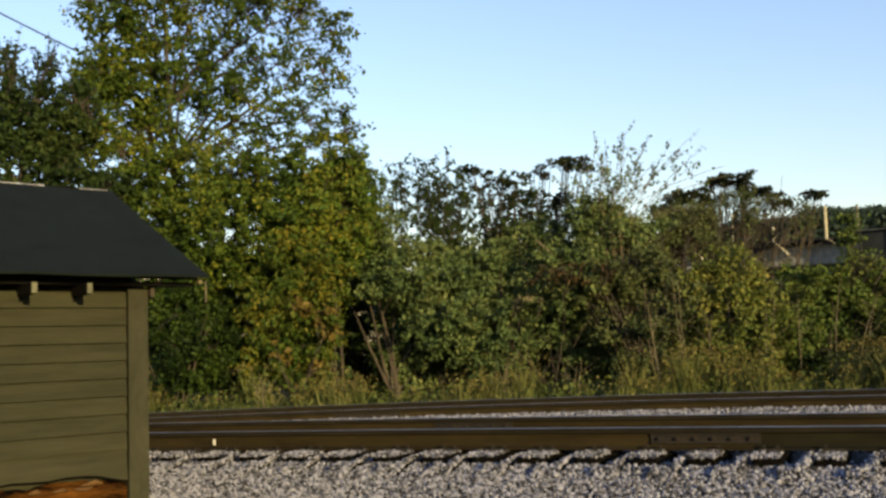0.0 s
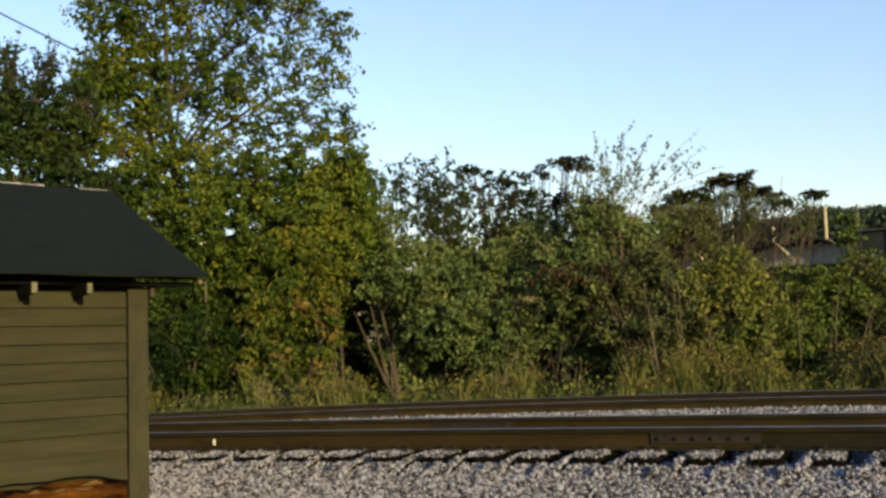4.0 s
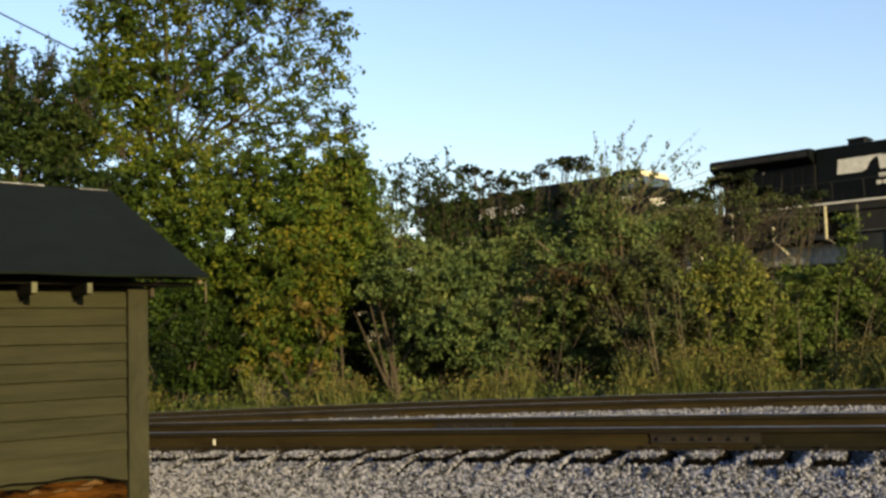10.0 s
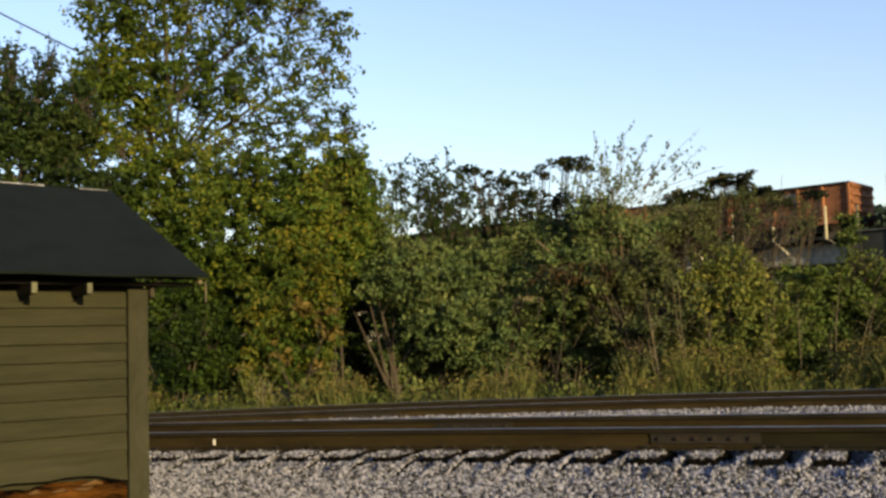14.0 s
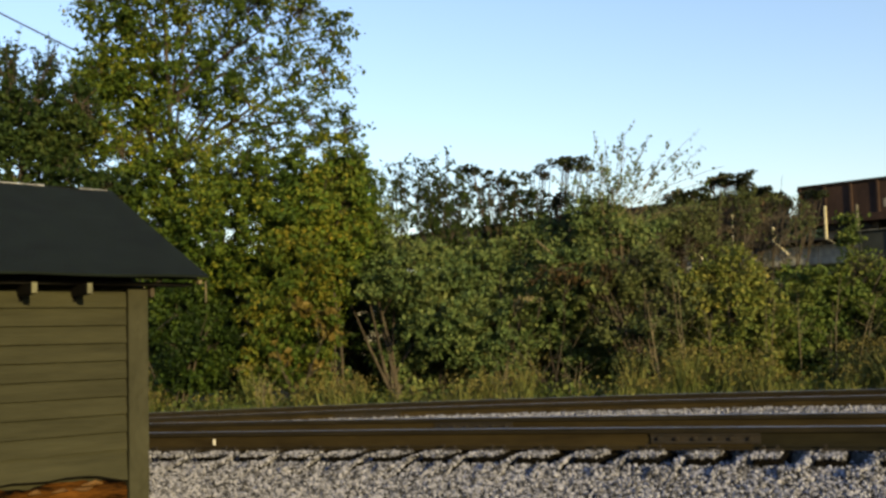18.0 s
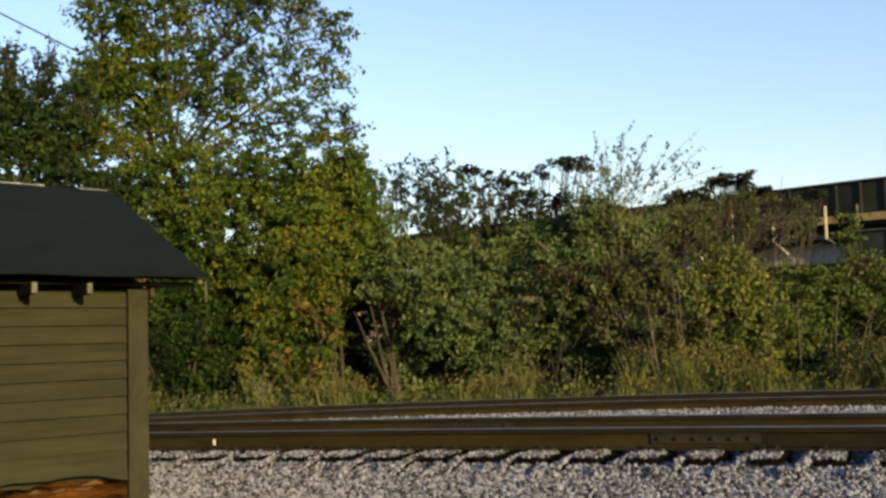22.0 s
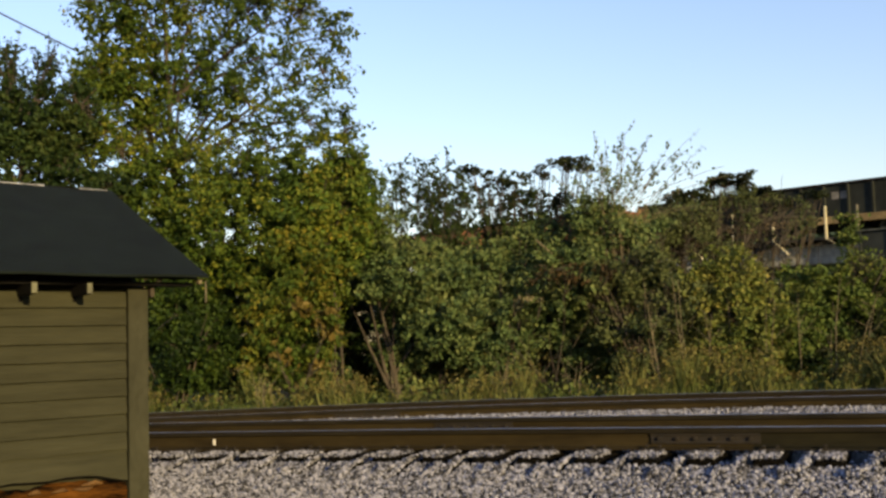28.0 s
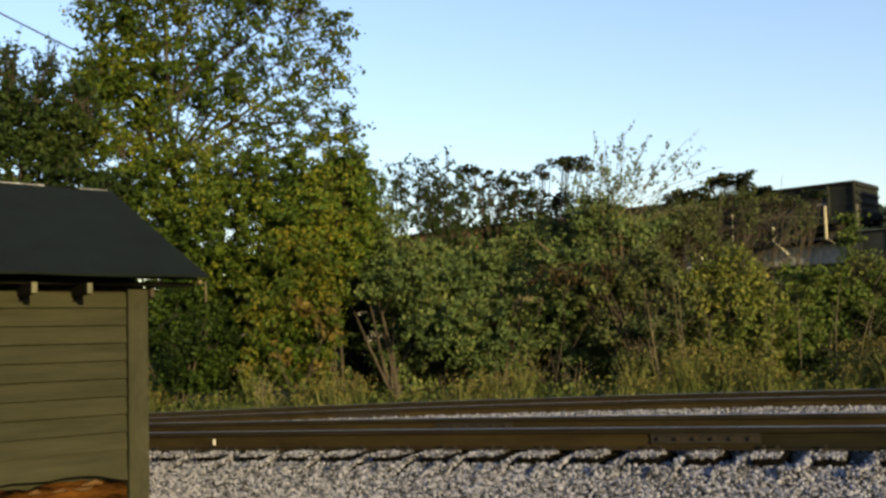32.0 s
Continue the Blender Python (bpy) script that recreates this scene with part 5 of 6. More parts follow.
plant("shrub", "thin shrub with withered russet leaves", LEAF["russet"], 240, 0.100, (2.23, 20.60), 0.02, [
    (2.32, 20.2, 3.23, 0.44, 0.21, 0.45),
    (1.96, 20.2, 3.08, 0.28, 0.16, 0.4),
    (2.66, 20.2, 3.08, 0.28, 0.19, 0.4),
    (3.37, 20.2, 3.28, 0.35, 0.16, 0.3),
])
# added plant: its cream leaves stand for a few pale spots within the hedge
plant("shrub", "slender plant with pale cream leaves", LEAF["pale"], 34, 0.100, (1.58, 20.50), 0.01, [
    (1.51, 20.2, 2.66, 0.12, 0.09, 0.4),
    (1.74, 20.2, 2.67, 0.08, 0.07, 0.4),
    (1.94, 20.2, 2.62, 0.07, 0.06, 0.4),
])


def upright_shrub():
    """Tall near-upright thin stems with small leaves close along them and sky between."""
    rnd, rng = random.Random(91), np.random.default_rng(91)
    base = Vector((0.7, 23.0, 0.36))
    ob = thing("shrub", "thin-topped shrub of upright stems with sky between", "shrub", Matrix.Translation(base), "shrubs")
    pos = []
    for top_x, top_z in ((-1.04, 6.3), (-0.88, 6.1), (-0.56, 6.35), (-0.35, 5.95), (-0.1, 6.2), (0.18, 6.35), (0.49, 5.9), (0.77, 6.0), (1.09, 5.75), (1.43, 5.85), (1.68, 5.45), (2.03, 5.8), (2.29, 5.55), (2.75, 5.4)):
        for q in range(6):
            tx = top_x + rnd.gauss(0, 0.2) - base.x
            tz = top_z - 0.36 - abs(rnd.gauss(0, 0.45)) * (q > 0)
            y0 = rnd.uniform(-0.5, 0.5)
            fx = tx * 0.6 + rnd.uniform(-0.7, 0.7)
            ph = rnd.uniform(0, 6)
            pts = [Vector((fx + (tx - fx) * t ** 1.4 + 0.1 * math.sin(t * 7 + ph), y0, -0.05 + (tz + 0.05) * t)) for t in (0, 0.25, 0.5, 0.7, 0.85, 1.0)]
            stem = Shape().tube(pts, [0.016, 0.013, 0.01, 0.008, 0.006, 0.003], 5)
            for k in range(12):
                t = rnd.uniform(0.42, 0.98)
                i = min(4, int(t * 5))
                a = pts[i].lerp(pts[i + 1], rnd.random())
                e = a + Vector((rnd.uniform(-0.34, 0.34), rnd.uniform(-0.2, 0.2), rnd.uniform(0.0, 0.34)))
                stem.tube([a, e], [0.006, 0.002], 4)
                pos += [a.lerp(e, u) + Vector((rnd.gauss(0, 0.035), rnd.gauss(0, 0.035), rnd.gauss(0, 0.035))) for u in (0.3, 0.5, 0.7, 0.85, 1.0) for _ in range(2)]
            for k in range(8):
                t = rnd.uniform(0.4, 1.0)
                i = min(4, int(t * 5))
                pos.append(pts[i].lerp(pts[i + 1], rnd.random()) + Vector((rnd.gauss(0, 0.06), rnd.gauss(0, 0.06), rnd.gauss(0, 0.05))))
            part("stem", stem, M["bark"], ob)
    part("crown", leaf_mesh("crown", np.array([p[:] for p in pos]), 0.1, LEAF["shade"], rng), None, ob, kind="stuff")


def fronds(rng, centre, rx, rz, count):
    """Leaflets in drooping feathered rows that spread from a stem's head."""
    out = []
    for _ in range(count):
        a = rng.uniform(0, math.tau)
        reach = rng.uniform(0.5, 1.15)
        dx, dy = math.cos(a) * rx * 1.25 * reach, math.sin(a) * 0.35 * reach
        for t in np.linspace(0.25, 1.0, 7):
            drop = rz * (1.1 - 1.6 * t * t) * rng.uniform(0.85, 1.15)
            side = 0.045
            for sg in (-1, 1):
                out.append((centre[0] + dx * t - math.sin(a) * side * sg, centre[1] + dy * t + math.cos(a) * side * sg, centre[2] + drop + rng.normal(0, 0.012)))
    return out


def umbrella_shrub(seed, label, foot, heads, leaf, per, size, twigs=9):
    """Bare branching stems with flat dark heads of feathered leaves, open below."""
    rnd, rng = random.Random(seed), np.random.default_rng(seed)
    base = Vector((*foot, 0.36))
    ob = thing("shrub", label, "shrub", Matrix.Translation(base), "shrubs")
    pos = []
    for x, y, z, rx, rz in heads:
        c = Vector((x, y, z)) - base
        f = Vector((c.x * 0.5 + rnd.uniform(-0.3, 0.3), rnd.uniform(-0.3, 0.3), -0.05))
        fork = f.lerp(c, 0.66) + Vector((rnd.uniform(-0.12, 0.12), 0, 0.1))
        stem = Shape().tube([f, f.lerp(fork, 0.5) + Vector((rnd.uniform(-0.1, 0.1), 0, 0)), fork], [0.035, 0.028, 0.02], 6)
        for k in range(6):
            e = c + Vector((rnd.uniform(-rx, rx) * 1.25, rnd.uniform(-0.3, 0.3), rnd.uniform(-0.13, 0.06)))
            stem.tube([fork, fork.lerp(e, 0.5) + Vector((rnd.uniform(-0.08, 0.08), 0, -0.04)), e], [0.016, 0.012, 0.006], 5)
            pos += fronds(rng, e, rx * rnd.uniform(0.6, 1.05), rz * rnd.uniform(0.4, 1.0), rnd.randint(2, per))
        # side twigs with a few leaves lower down
        for k in range(twigs):
            a = f.lerp(fork, rnd.uniform(0.6, 1.0)) if k < 5 else fork.lerp(c, rnd.random() * 0.8)
            e = a + Vector((rnd.uniform(-0.45, 0.45), rnd.uniform(-0.2, 0.2), rnd.uniform(0.05, 0.45)))
            stem.tube([a, a.lerp(e, 0.5) + Vector((0, 0, -0.03)), e], [0.011, 0.008, 0.004], 4)
            pos += [(a.lerp(e, rnd.uniform(0.4, 1.0)) + Vector((rnd.gauss(0, 0.05), rnd.gauss(0, 0.05), rnd.gauss(0, 0.05))))[:] for _ in range(6)]
        part("stem", stem, M["bark"], ob)
    part("crown", leaf_mesh("crown", np.array(pos), size, leaf, rng), None, ob, kind="stuff")


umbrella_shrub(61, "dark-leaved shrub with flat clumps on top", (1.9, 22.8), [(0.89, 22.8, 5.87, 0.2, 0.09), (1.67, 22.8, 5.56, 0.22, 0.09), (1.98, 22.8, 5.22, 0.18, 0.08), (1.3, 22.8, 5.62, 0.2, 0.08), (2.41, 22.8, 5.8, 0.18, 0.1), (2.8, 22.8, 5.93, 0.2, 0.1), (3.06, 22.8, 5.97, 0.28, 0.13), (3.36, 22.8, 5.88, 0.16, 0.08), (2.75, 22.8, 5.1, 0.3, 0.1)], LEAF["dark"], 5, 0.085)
def ridge(points, step, seed):
    """Heads strung unevenly along a line of (x, z) crests, some lower than others."""
    rnd, out = random.Random(seed), []
    for (xa, za), (xb, zb) in zip(points, points[1:]):
        n = max(1, round((xb - xa) / step))
        for k in range(n):
            t = (k + rnd.uniform(0.1, 0.9)) / n
            out.append((xa + (xb - xa) * t, 24.4 + rnd.uniform(-0.25, 0.25), za + (zb - za) * t - abs(rnd.gauss(0, 0.12)), rnd.uniform(0.11, 0.2), rnd.uniform(0.05, 0.1)))
    return out


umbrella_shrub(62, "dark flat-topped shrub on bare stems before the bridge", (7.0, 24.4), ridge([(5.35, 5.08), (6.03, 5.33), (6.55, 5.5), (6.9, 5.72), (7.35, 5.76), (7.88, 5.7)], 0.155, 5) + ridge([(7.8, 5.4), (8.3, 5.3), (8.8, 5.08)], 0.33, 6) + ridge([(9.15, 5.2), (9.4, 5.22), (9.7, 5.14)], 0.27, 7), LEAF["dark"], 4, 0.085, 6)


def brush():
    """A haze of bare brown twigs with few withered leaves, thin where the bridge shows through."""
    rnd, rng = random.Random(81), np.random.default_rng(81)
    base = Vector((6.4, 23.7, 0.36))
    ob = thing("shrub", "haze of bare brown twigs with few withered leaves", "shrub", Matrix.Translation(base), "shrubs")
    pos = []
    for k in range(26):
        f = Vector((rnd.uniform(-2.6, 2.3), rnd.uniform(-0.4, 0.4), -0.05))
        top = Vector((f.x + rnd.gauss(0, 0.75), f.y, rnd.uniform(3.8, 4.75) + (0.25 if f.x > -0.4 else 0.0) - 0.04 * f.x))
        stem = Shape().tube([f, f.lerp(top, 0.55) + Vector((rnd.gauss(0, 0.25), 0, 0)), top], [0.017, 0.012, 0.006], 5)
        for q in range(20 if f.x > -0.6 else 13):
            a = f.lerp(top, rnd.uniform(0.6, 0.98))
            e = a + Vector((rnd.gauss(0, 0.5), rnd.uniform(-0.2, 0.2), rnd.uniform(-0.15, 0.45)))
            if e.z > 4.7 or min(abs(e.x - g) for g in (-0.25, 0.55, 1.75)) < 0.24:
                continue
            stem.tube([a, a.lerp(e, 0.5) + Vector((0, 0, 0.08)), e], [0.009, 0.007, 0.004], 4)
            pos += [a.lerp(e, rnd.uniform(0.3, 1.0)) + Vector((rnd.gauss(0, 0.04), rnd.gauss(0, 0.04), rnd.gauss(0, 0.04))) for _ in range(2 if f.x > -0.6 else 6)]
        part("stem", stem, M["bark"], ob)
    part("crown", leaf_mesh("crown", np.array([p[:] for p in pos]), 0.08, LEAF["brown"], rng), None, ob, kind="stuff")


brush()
plant("shrub", "withered brown thicket of bare branches before the bridge", LEAF["brown"], 7600, 0.075, (6.75, 23.50), 0.06, [
    (5.41, 23.5, 4.5, 0.6, 0.4, 0.5),
    (5.95, 23.5, 4.62, 0.5, 0.4, 0.5),
    (8.75, 23.5, 4.5, 0.3, 0.35, 0.25),
    (5.11, 23.5, 4.0, 0.6, 0.4, 0.7),
    (5.93, 23.5, 4.05, 0.6, 0.35, 0.7),
    (6.6, 23.5, 3.85, 0.5, 0.25, 0.5),
    (6.45, 23.8, 4.75, 0.5, 0.36, 0.3),
    (7.45, 23.8, 4.7, 0.45, 0.36, 0.3),
    (5.7, 24.2, 4.85, 0.4, 0.28, 0.5),
    (6.3, 24.2, 5.02, 0.42, 0.3, 0.55),
    (6.95, 24.2, 5.14, 0.45, 0.3, 0.55),
    (7.65, 24.2, 5.12, 0.42, 0.3, 0.55),
    (8.25, 24.2, 4.98, 0.36, 0.28, 0.5),
    (8.8, 24.2, 4.85, 0.3, 0.22, 0.4),
])
upright_shrub()


def canes(seed, spots, height, label, mat="cane"):
    """Bare upright dry stems with a few side twigs, one thing to a clump."""
    rnd = random.Random(seed)
    for x, y, n, tilt in spots:
        ob = thing("dry_stems", label, "dead plant", pose(x, y, 0.38), "dry stem clumps")
        for i in range(n):
            h = height * rnd.uniform(0.6, 1.15)
            d = Vector((tilt + rnd.uniform(-0.16, 0.16), rnd.uniform(-0.1, 0.1), 1)).normalized()
            sd = Vector((rnd.uniform(-0.15, 0.15), rnd.uniform(-0.1, 0.1), 0))
            pts = [sd + d * h * t + Vector((0.05 * math.sin(t * 6 + i), 0, 0)) * t + Vector((0, 0, -0.03 if t == 0 else 0)) for t in (0, 0.3, 0.6, 1)]
            s = Shape().tube(pts, [0.015, 0.012, 0.009, 0.004], 5)
            for k in range(4):
                st = pts[1].lerp(pts[3], rnd.uniform(0, 0.9))
                s.tube([st, st + Vector((rnd.uniform(-0.4, 0.4), rnd.uniform(-0.2, 0.2), rnd.uniform(0.15, 0.5)))], [0.005, 0.002], 4)
            part("stem", s, M[mat], ob)


def arching_shrub():
    """Long thin twigs that fan out and arch over, with small leaves spaced along them."""
    rnd, rng = random.Random(77), np.random.default_rng(77)
    base = Vector((3.95, 21.15, 0.36))
    ob = thing("shrub", "shrub of long arching twigs with small sparse leaves", "shrub", Matrix.Translation(base), "shrubs")
    pos = []
    n = 40
    for i in range(n):
        a = radians(-36 + 84 * (i + rnd.uniform(-0.4, 0.4)) / n + (12 if i > n - 5 else 0))
        ln = (1.35 + 1.45 * (i / n)) * rnd.uniform(0.6, 1.1)
        st = Vector((rnd.uniform(-0.6, 0.3), rnd.uniform(-0.35, 0.35), 3.85 + rnd.uniform(-0.3, 0.15)))
        d = Vector((math.sin(a), rnd.uniform(-0.2, 0.2), math.cos(a)))
        sag = Vector((0.25 * math.sin(a), 0, -0.22 * abs(math.sin(a)))) * ln
        pts = [Vector((rnd.uniform(-0.2, 0.2), 0, -0.05)), st * 0.6, st] + [st + d * ln * t + sag * t * t for t in (0.3, 0.6, 0.85, 1.0)]
        twig = Shape().tube(pts, [0.018, 0.013, 0.009, 0.007, 0.006, 0.005, 0.003], 5)
        for k in range(4):
            q = pts[3].lerp(pts[6], rnd.random())
            e = q + Vector((rnd.uniform(-0.25, 0.3), rnd.uniform(-0.15, 0.15), rnd.uniform(0.05, 0.32)))
            twig.tube([q, q.lerp(e, 0.5) + Vector((0, 0, 0.02)), e], [0.005, 0.004, 0.002], 4)
            for t in (0.4, 0.7, 1.0):
                pos += [q.lerp(e, t) + Vector((rnd.gauss(0, 0.03), rnd.gauss(0, 0.03), rnd.gauss(0, 0.03))) for _ in range(2)]
        for t in range(9):
            u = rnd.uniform(0.6, 3)
            q = pts[3 + int(u)].lerp(pts[min(6, 4 + int(u))], u % 1)
            pos.append(q + Vector((rnd.gauss(0, 0.035), rnd.gauss(0, 0.035), rnd.gauss(0, 0.035))))
        part("twig", twig, M["cane"], ob)
    part("crown", leaf_mesh("crown", np.array([p[:] for p in pos]), 0.08, LEAF["dull"], rng), None, ob, kind="stuff")


def weeds():
    """The strip of dry grass and weeds between the tracks and the shrubs: tall tufts with seed heads, and gaps."""
    rng = np.random.default_rng(11)
    tufts = 420
    tx = rng.uniform(-9, 12.5, tufts)
    ty = 18.0 + 2.3 * rng.beta(1.4, 1.3, tufts) - 0.11 * tx + 0.2 * np.sin(tx * 1.3)
    th = rng.gamma(7, 0.085, tufts) * (0.62 + 0.38 * np.sin(tx * 1.7 + np.sin(tx * 4.3))) + 0.12
    th *= 1.0 + 0.3 * np.clip((tx - 2.5) / 1.5, 0, 1)
    n = 34000
    j = rng.integers(0, tufts, n)
    x = tx[j] + rng.normal(0, 0.075, n)
    y = ty[j] + rng.normal(0, 0.08, n)
    h = np.minimum(th[j] * rng.uniform(0.45, 1.12, n), 1.15)
    loose = rng.random(n) < 0.4
    x[loose] = rng.uniform(-9, 12.5, loose.sum())
    y[loose] = 16.3 + 4.0 * rng.random(loose.sum()) - 0.2 * x[loose]
    h[loose] *= 0.5
    a = rng.uniform(0, math.tau, n)
    lean = rng.normal(0, 0.2, (n, 2)) * h[:, None]
    w = rng.uniform(0.006, 0.015, n)
    sx, sy = np.cos(a) * w, np.sin(a) * w
    z0 = np.full(n, 0.34)
    v = np.stack([
        np.stack([x - sx, y - sy, z0], 1), np.stack([x + sx, y + sy, z0], 1),
        np.stack([x + sx * 0.8 + lean[:, 0] * 0.4, y + sy + lean[:, 1] * 0.4, z0 + h * 0.6], 1), np.stack([x - sx * 0.8 + lean[:, 0] * 0.4, y - sy + lean[:, 1] * 0.4, z0 + h * 0.6], 1),
        np.stack([x + lean[:, 0], y + lean[:, 1], z0 + h], 1)], 1).reshape(-1, 3)
    k = np.arange(n) * 5
    f = np.stack([k, k + 1, k + 2, k + 3], 1).tolist() + np.stack([k + 3, k + 2, k + 4], 1).tolist()
    ob = new("dry_grass", joined("dry_grass", v.tolist(), f, LEAF["grass"]))
    tagged(ob, "strip of tall dry golden grass and weeds beside the tracks", "grass", kind="stuff")
    # seed heads on the tallest blades
    tall = np.flatnonzero((h > 0.55) & (rng.random(n) < 0.5))
    p = np.repeat(np.stack([x + lean[:, 0], y + lean[:, 1], z0 + h], 1)[tall], 4, axis=0)
    p += rng.normal(0, 1, p.shape) * np.array([0.02, 0.02, 0.05])
    ob = new("seed_heads", leaf_mesh("seed_heads", p, 0.055, LEAF["seed"], rng))
    tagged(ob, "brown seed heads on the tall dry grass", "grass", kind="stuff")
    m = 17000
    c = rng.uniform(-9, 12.5, 260)
    x = c[rng.integers(0, 260, m)] + rng.normal(0, 0.16, m)
    y = 18.3 + 2.0 * rng.random(m) - 0.11 * x
    z = 0.36 + rng.gamma(4, 0.075, m)
    ob = new("weed_leaves", leaf_mesh("weed_leaves", np.stack([x, y, z], 1), 0.09, LEAF["weed"], rng))
    tagged(ob, "low leafy weeds among the dry grass", "weeds", kind="stuff")


def far_woods():
    """Distant wooded rise beyond the bridge."""
    rng = np.random.default_rng(21)
    n = 150000
    y = 180 + rng.uniform(0, 18, n)
    x = y * np.where(np.arange(n) < 110000, rng.uniform(0.12, 0.62, n), rng.uniform(-0.42, 0.12, n))
    a = x / y
    top = 1.6 + y * (0.1318 + 0.0016 * np.sin(a * 40) + 0.001 * np.sin(a * 130 + 1) - 0.012 * np.clip((0.375 - a) / 0.02, 0, 1) - 0.008 * np.clip((0.27 - a) / 0.05, 0, 1) - 0.062 * np.clip((0.2 - a) / 0.08, 0, 1))
    z = top * rng.uniform(0.02, 1.0, n) ** 0.4 + rng.normal(0, 0.3, n)
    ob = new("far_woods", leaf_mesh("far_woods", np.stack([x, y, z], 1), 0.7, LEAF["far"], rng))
    tagged(ob, "dark green distant woods on a rise, haze put into the leaf colour", "woods", kind="stuff")
    s = Shape()
    xs = [-90 + 12 * i for i in range(31)]
    for i, q in enumerate(xs[:-1]):
        s.add([(q, 178, 0.2), (xs[i + 1], 178, 0.2), (xs[i + 1], 202, min(21.5, max(8, 1 + i))), (q, 202, min(21.5, max(8, i)))], [(0, 1, 2, 3)])
    ob = new("far_hill", s.mesh("far_hill", M["soil"]))
    tagged(ob, "distant rise under the woods", "hill", kind="structure")


canes(2, [(4.35, 19.6, 3, -0.25), (4.9, 19.5, 3, 0.05), (5.6, 19.7, 2, -0.05), (6.4, 19.6, 2, 0.02), (7.5, 19.6, 2, 0.1), (8.1, 19.8, 2, 0.35), (6.9, 19.5, 1, -0.1)], 2.3, "clump of bare pale dry stems among the shrubs")
canes(3, [(-6.0, 19.0, 3, 0.1), (-3.4, 19.0, 3, -0.1), (-1.0, 19.2, 3, 0.05), (0.9, 19.0, 4, 0.05), (2.4, 19.1, 3, -0.1)], 0.95, "short clump of dry brown weed stalks")
canes(4, [(4.4, 22.4, 3, -0.08), (5.55, 22.5, 3, -0.1), (6.35, 22.6, 1, 0.02), (7.25, 22.4, 2, 0.06), (8.3, 22.5, 2, 0.0), (5.0, 22.8, 3, 0.12), (6.0, 22.6, 2, 0.1), (8.7, 22.6, 2, -0.1)], 4.4, "clump of tall bare grey-brown saplings before the bridge", "bark")
arching_shrub()
weeds()
far_woods()


def dead_branch(a, b, r, label):
    """A bare pale branch caught in the shrubs."""
    a, b = Vector(a), Vector(b)
    s = Shape().tube([a, a.lerp(b, 0.5) + Vector((0, 0, 0.03)), b], [r, r * 0.8, r * 0.5], 6)
    s.tube([a.lerp(b, 0.6), a.lerp(b, 0.8) + Vector((0.05, 0, 0.12))], [r * 0.5, r * 0.2], 5)
    tagged(new("dead_branch", s.mesh("dead_branch", M["cane"])), label, "branch")


dead_branch((1.99, 20.9, 3.95), (2.61, 20.9, 3.3), 0.02, "bare pale dead branch slanting through the shrubs")
dead_branch((-6.0, 20.3, 2.3), (-5.2, 19.05, 2.55), 0.014, "thin bare twig sticking out of the shrub")


# ---- cable and birds ----
def cable():
    s = Shape()
    a, b = Vector((-13.98, 25.72, 12.55)), Vector((-5.77, 23.44, 7.76))
    pts = [a.lerp(b, i / 12) - Vector((0, 0, 0.06 * math.sin(math.pi * i / 12))) for i in range(13)]
    ob = new("overhead_cable", s.tube(pts, 0.022, 5).mesh("overhead_cable", M["wire"]))
    tagged(ob, "thin black overhead cable slanting down behind the trees", "cable")


def bird():
    b = thing("bird", "small dark bird flying across the sky", "bird", group="birds")
    part("body", smooth(Shape().tube([(-0.05, 0, 0), (-0.02, 0, 0.004), (0.02, 0, 0.008), (0.045, 0, 0.012), (0.065, 0, 0.012)], [0.004, 0.016, 0.019, 0.012, 0.003], 8).mesh("body", M["feather"]), 60), None, b)
    part("tail", Shape().add([(-0.045, -0.008, 0), (-0.045, 0.008, 0), (-0.1, 0.02, 0.002), (-0.1, -0.02, 0.002), (-0.07, 0, 0.006)], [(0, 1, 4), (1, 2, 4), (2, 3, 4), (3, 0, 4), (0, 3, 2, 1)]), M["feather"], b)
    wings = []
    for side in (-1, 1):
        s = Shape().add([(0.03, 0, 0.002), (-0.025, 0, 0.002), (-0.02, side * 0.04, 0.0), (-0.012, side * 0.065, 0.0), (0.01, side * 0.035, 0.004), (0.0, side * 0.03, 0.008)], [(0, 1, 5), (1, 2, 5), (2, 3, 5), (3, 4, 5), (4, 0, 5), (0, 4, 3, 2, 1)])
        wings.append(part("wing", s, M["feather"], b, at=pose(0, side * 0.01, 0.008)))
    return b, wings


FLIGHTS = []


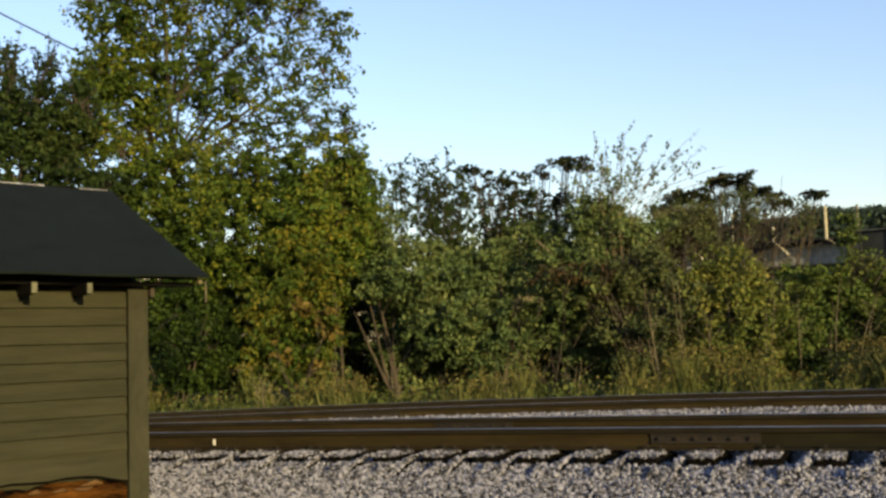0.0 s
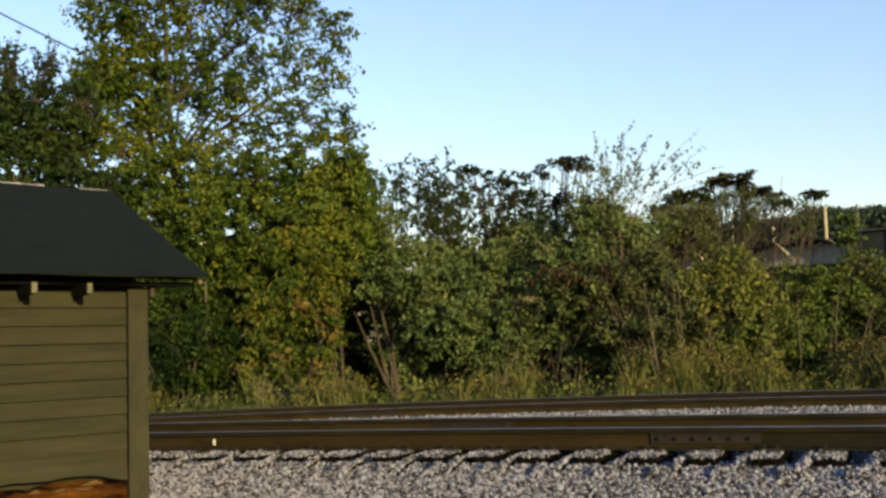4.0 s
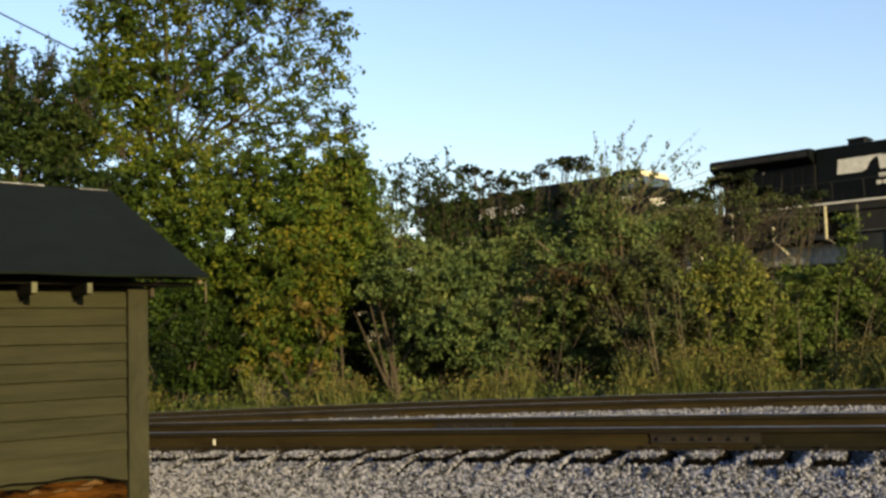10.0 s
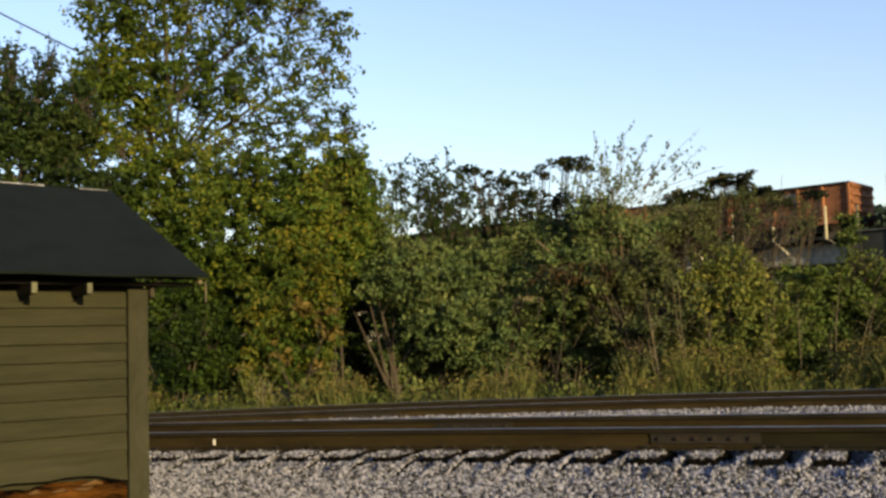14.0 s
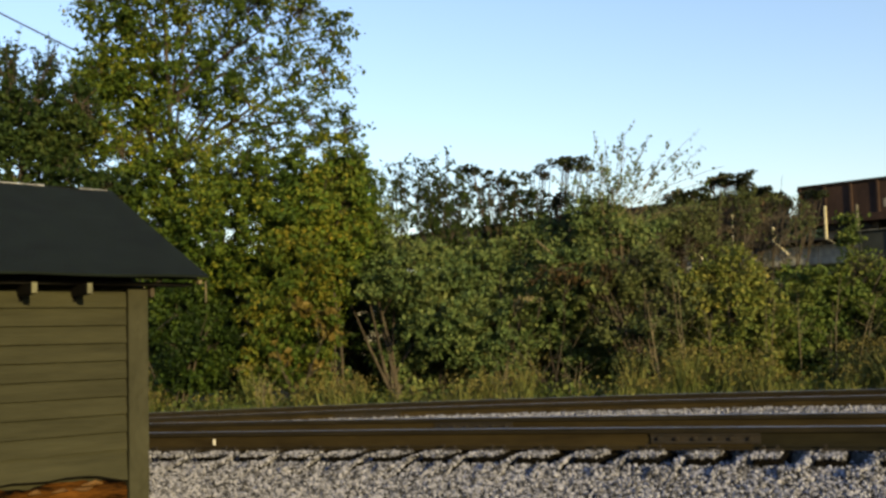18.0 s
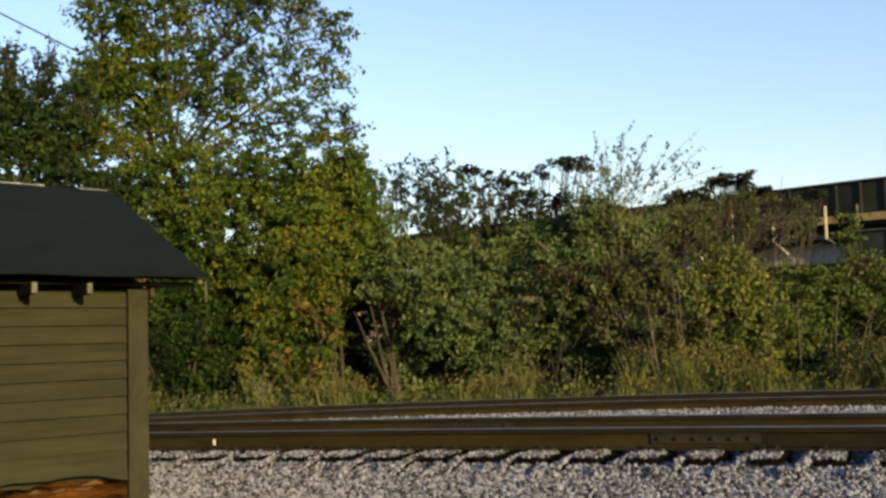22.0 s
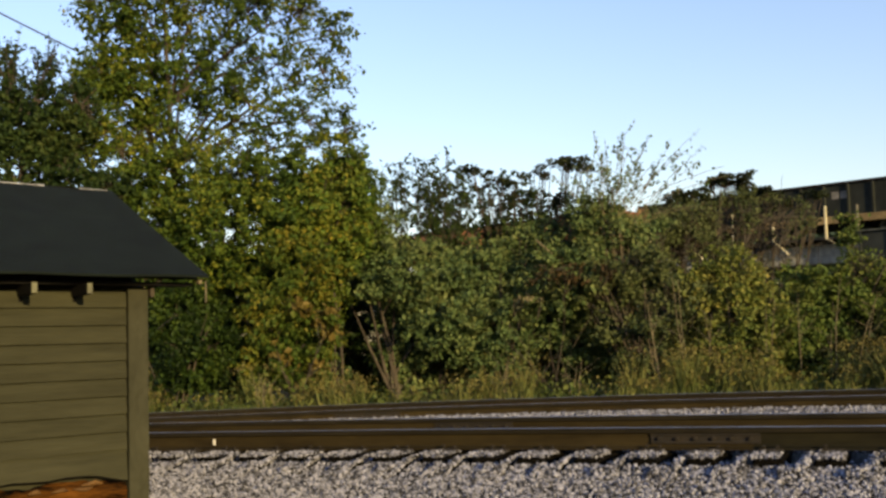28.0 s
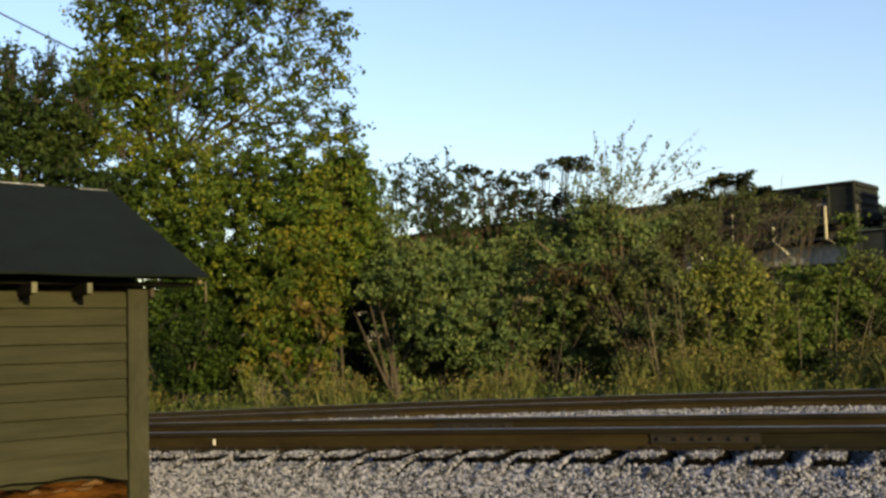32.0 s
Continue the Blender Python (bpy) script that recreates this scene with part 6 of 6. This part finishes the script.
def birds():
    # distance, heading, then seconds and places (x, z) of each flight
    for dist, turn, rows in BIRD_ROWS:
        b, wings = bird()
        FLIGHTS.append((b, wings, dist, turn, rows))


BIRD_ROWS = [
    (22.4, 180, [(0, -0.41, 4.02), (7.5, -0.41, 4.02), (7.62, -0.56, 5.87), (7.7, -0.70, 6.65), (7.8, -0.80, 6.84), (7.9, -1.01, 7.04), (8, -1.21, 7.20), (8.1, -1.47, 7.35), (8.2, -1.75, 7.48), (8.6, -2.80, 7.84), (32, -2.80, 7.84)]),
    (16, 0, [(0, 3.92, 4.76), (0.3, 4.84, 4.91), (0.5, 5.46, 5.00), (0.7, 6.08, 5.11), (2, 10.09, 5.81), (32, 10.09, 5.81)]),
    (14, 0, [(0, 9.34, 4.21), (4.6, 9.34, 4.21), (5.2, 7.02, 4.09), (5.5, 5.87, 4.03), (5.65, 5.38, 3.99), (5.8, 5.01, 3.97), (6, 5.89, 4.11), (7.3, 11.64, 5.00), (32, 11.64, 5.00)]),
    (14, 0, [(0, -9.83, 7.63), (26.8, -9.83, 7.63), (29.3, -0.25, 5.33), (29.5, 0.51, 5.15), (29.8, 1.78, 4.92), (30, 2.74, 4.84), (30.5, 5.22, 4.74), (30.7, 6.20, 4.79), (32, 12.51, 5.12)]),
]

cable()
birds()


# ---- what moves ----
def motions():
    ticks = [i / 2 for i in range(65)]
    for ob, offset in TRAIN:
        walk(ob, [(t, BRIDGE @ pose(travelled(t) + offset, 0, 0)) for t in ticks])
    fast = [i / 15 for i in range(481)]
    for ob, x, r in WHEELS:
        walk(ob, [(t, pose(x, 0, r) @ pose(0, 0, 0, 0, math.degrees((travelled(t)) / r), 0)) for t in fast])
    for b, wings, dist, turn, rows in FLIGHTS:
        walk(b, [(t, pose(x, dist, z, 0, -8, turn)) for t, x, z in rows])
        for w, side in zip(wings, (-1, 1)):
            walk(w, [(i / 10, pose(0, side * 0.01, 0.008, side * (35 if i % 2 else -25), 0, 0)) for i in range(321)])


motions()
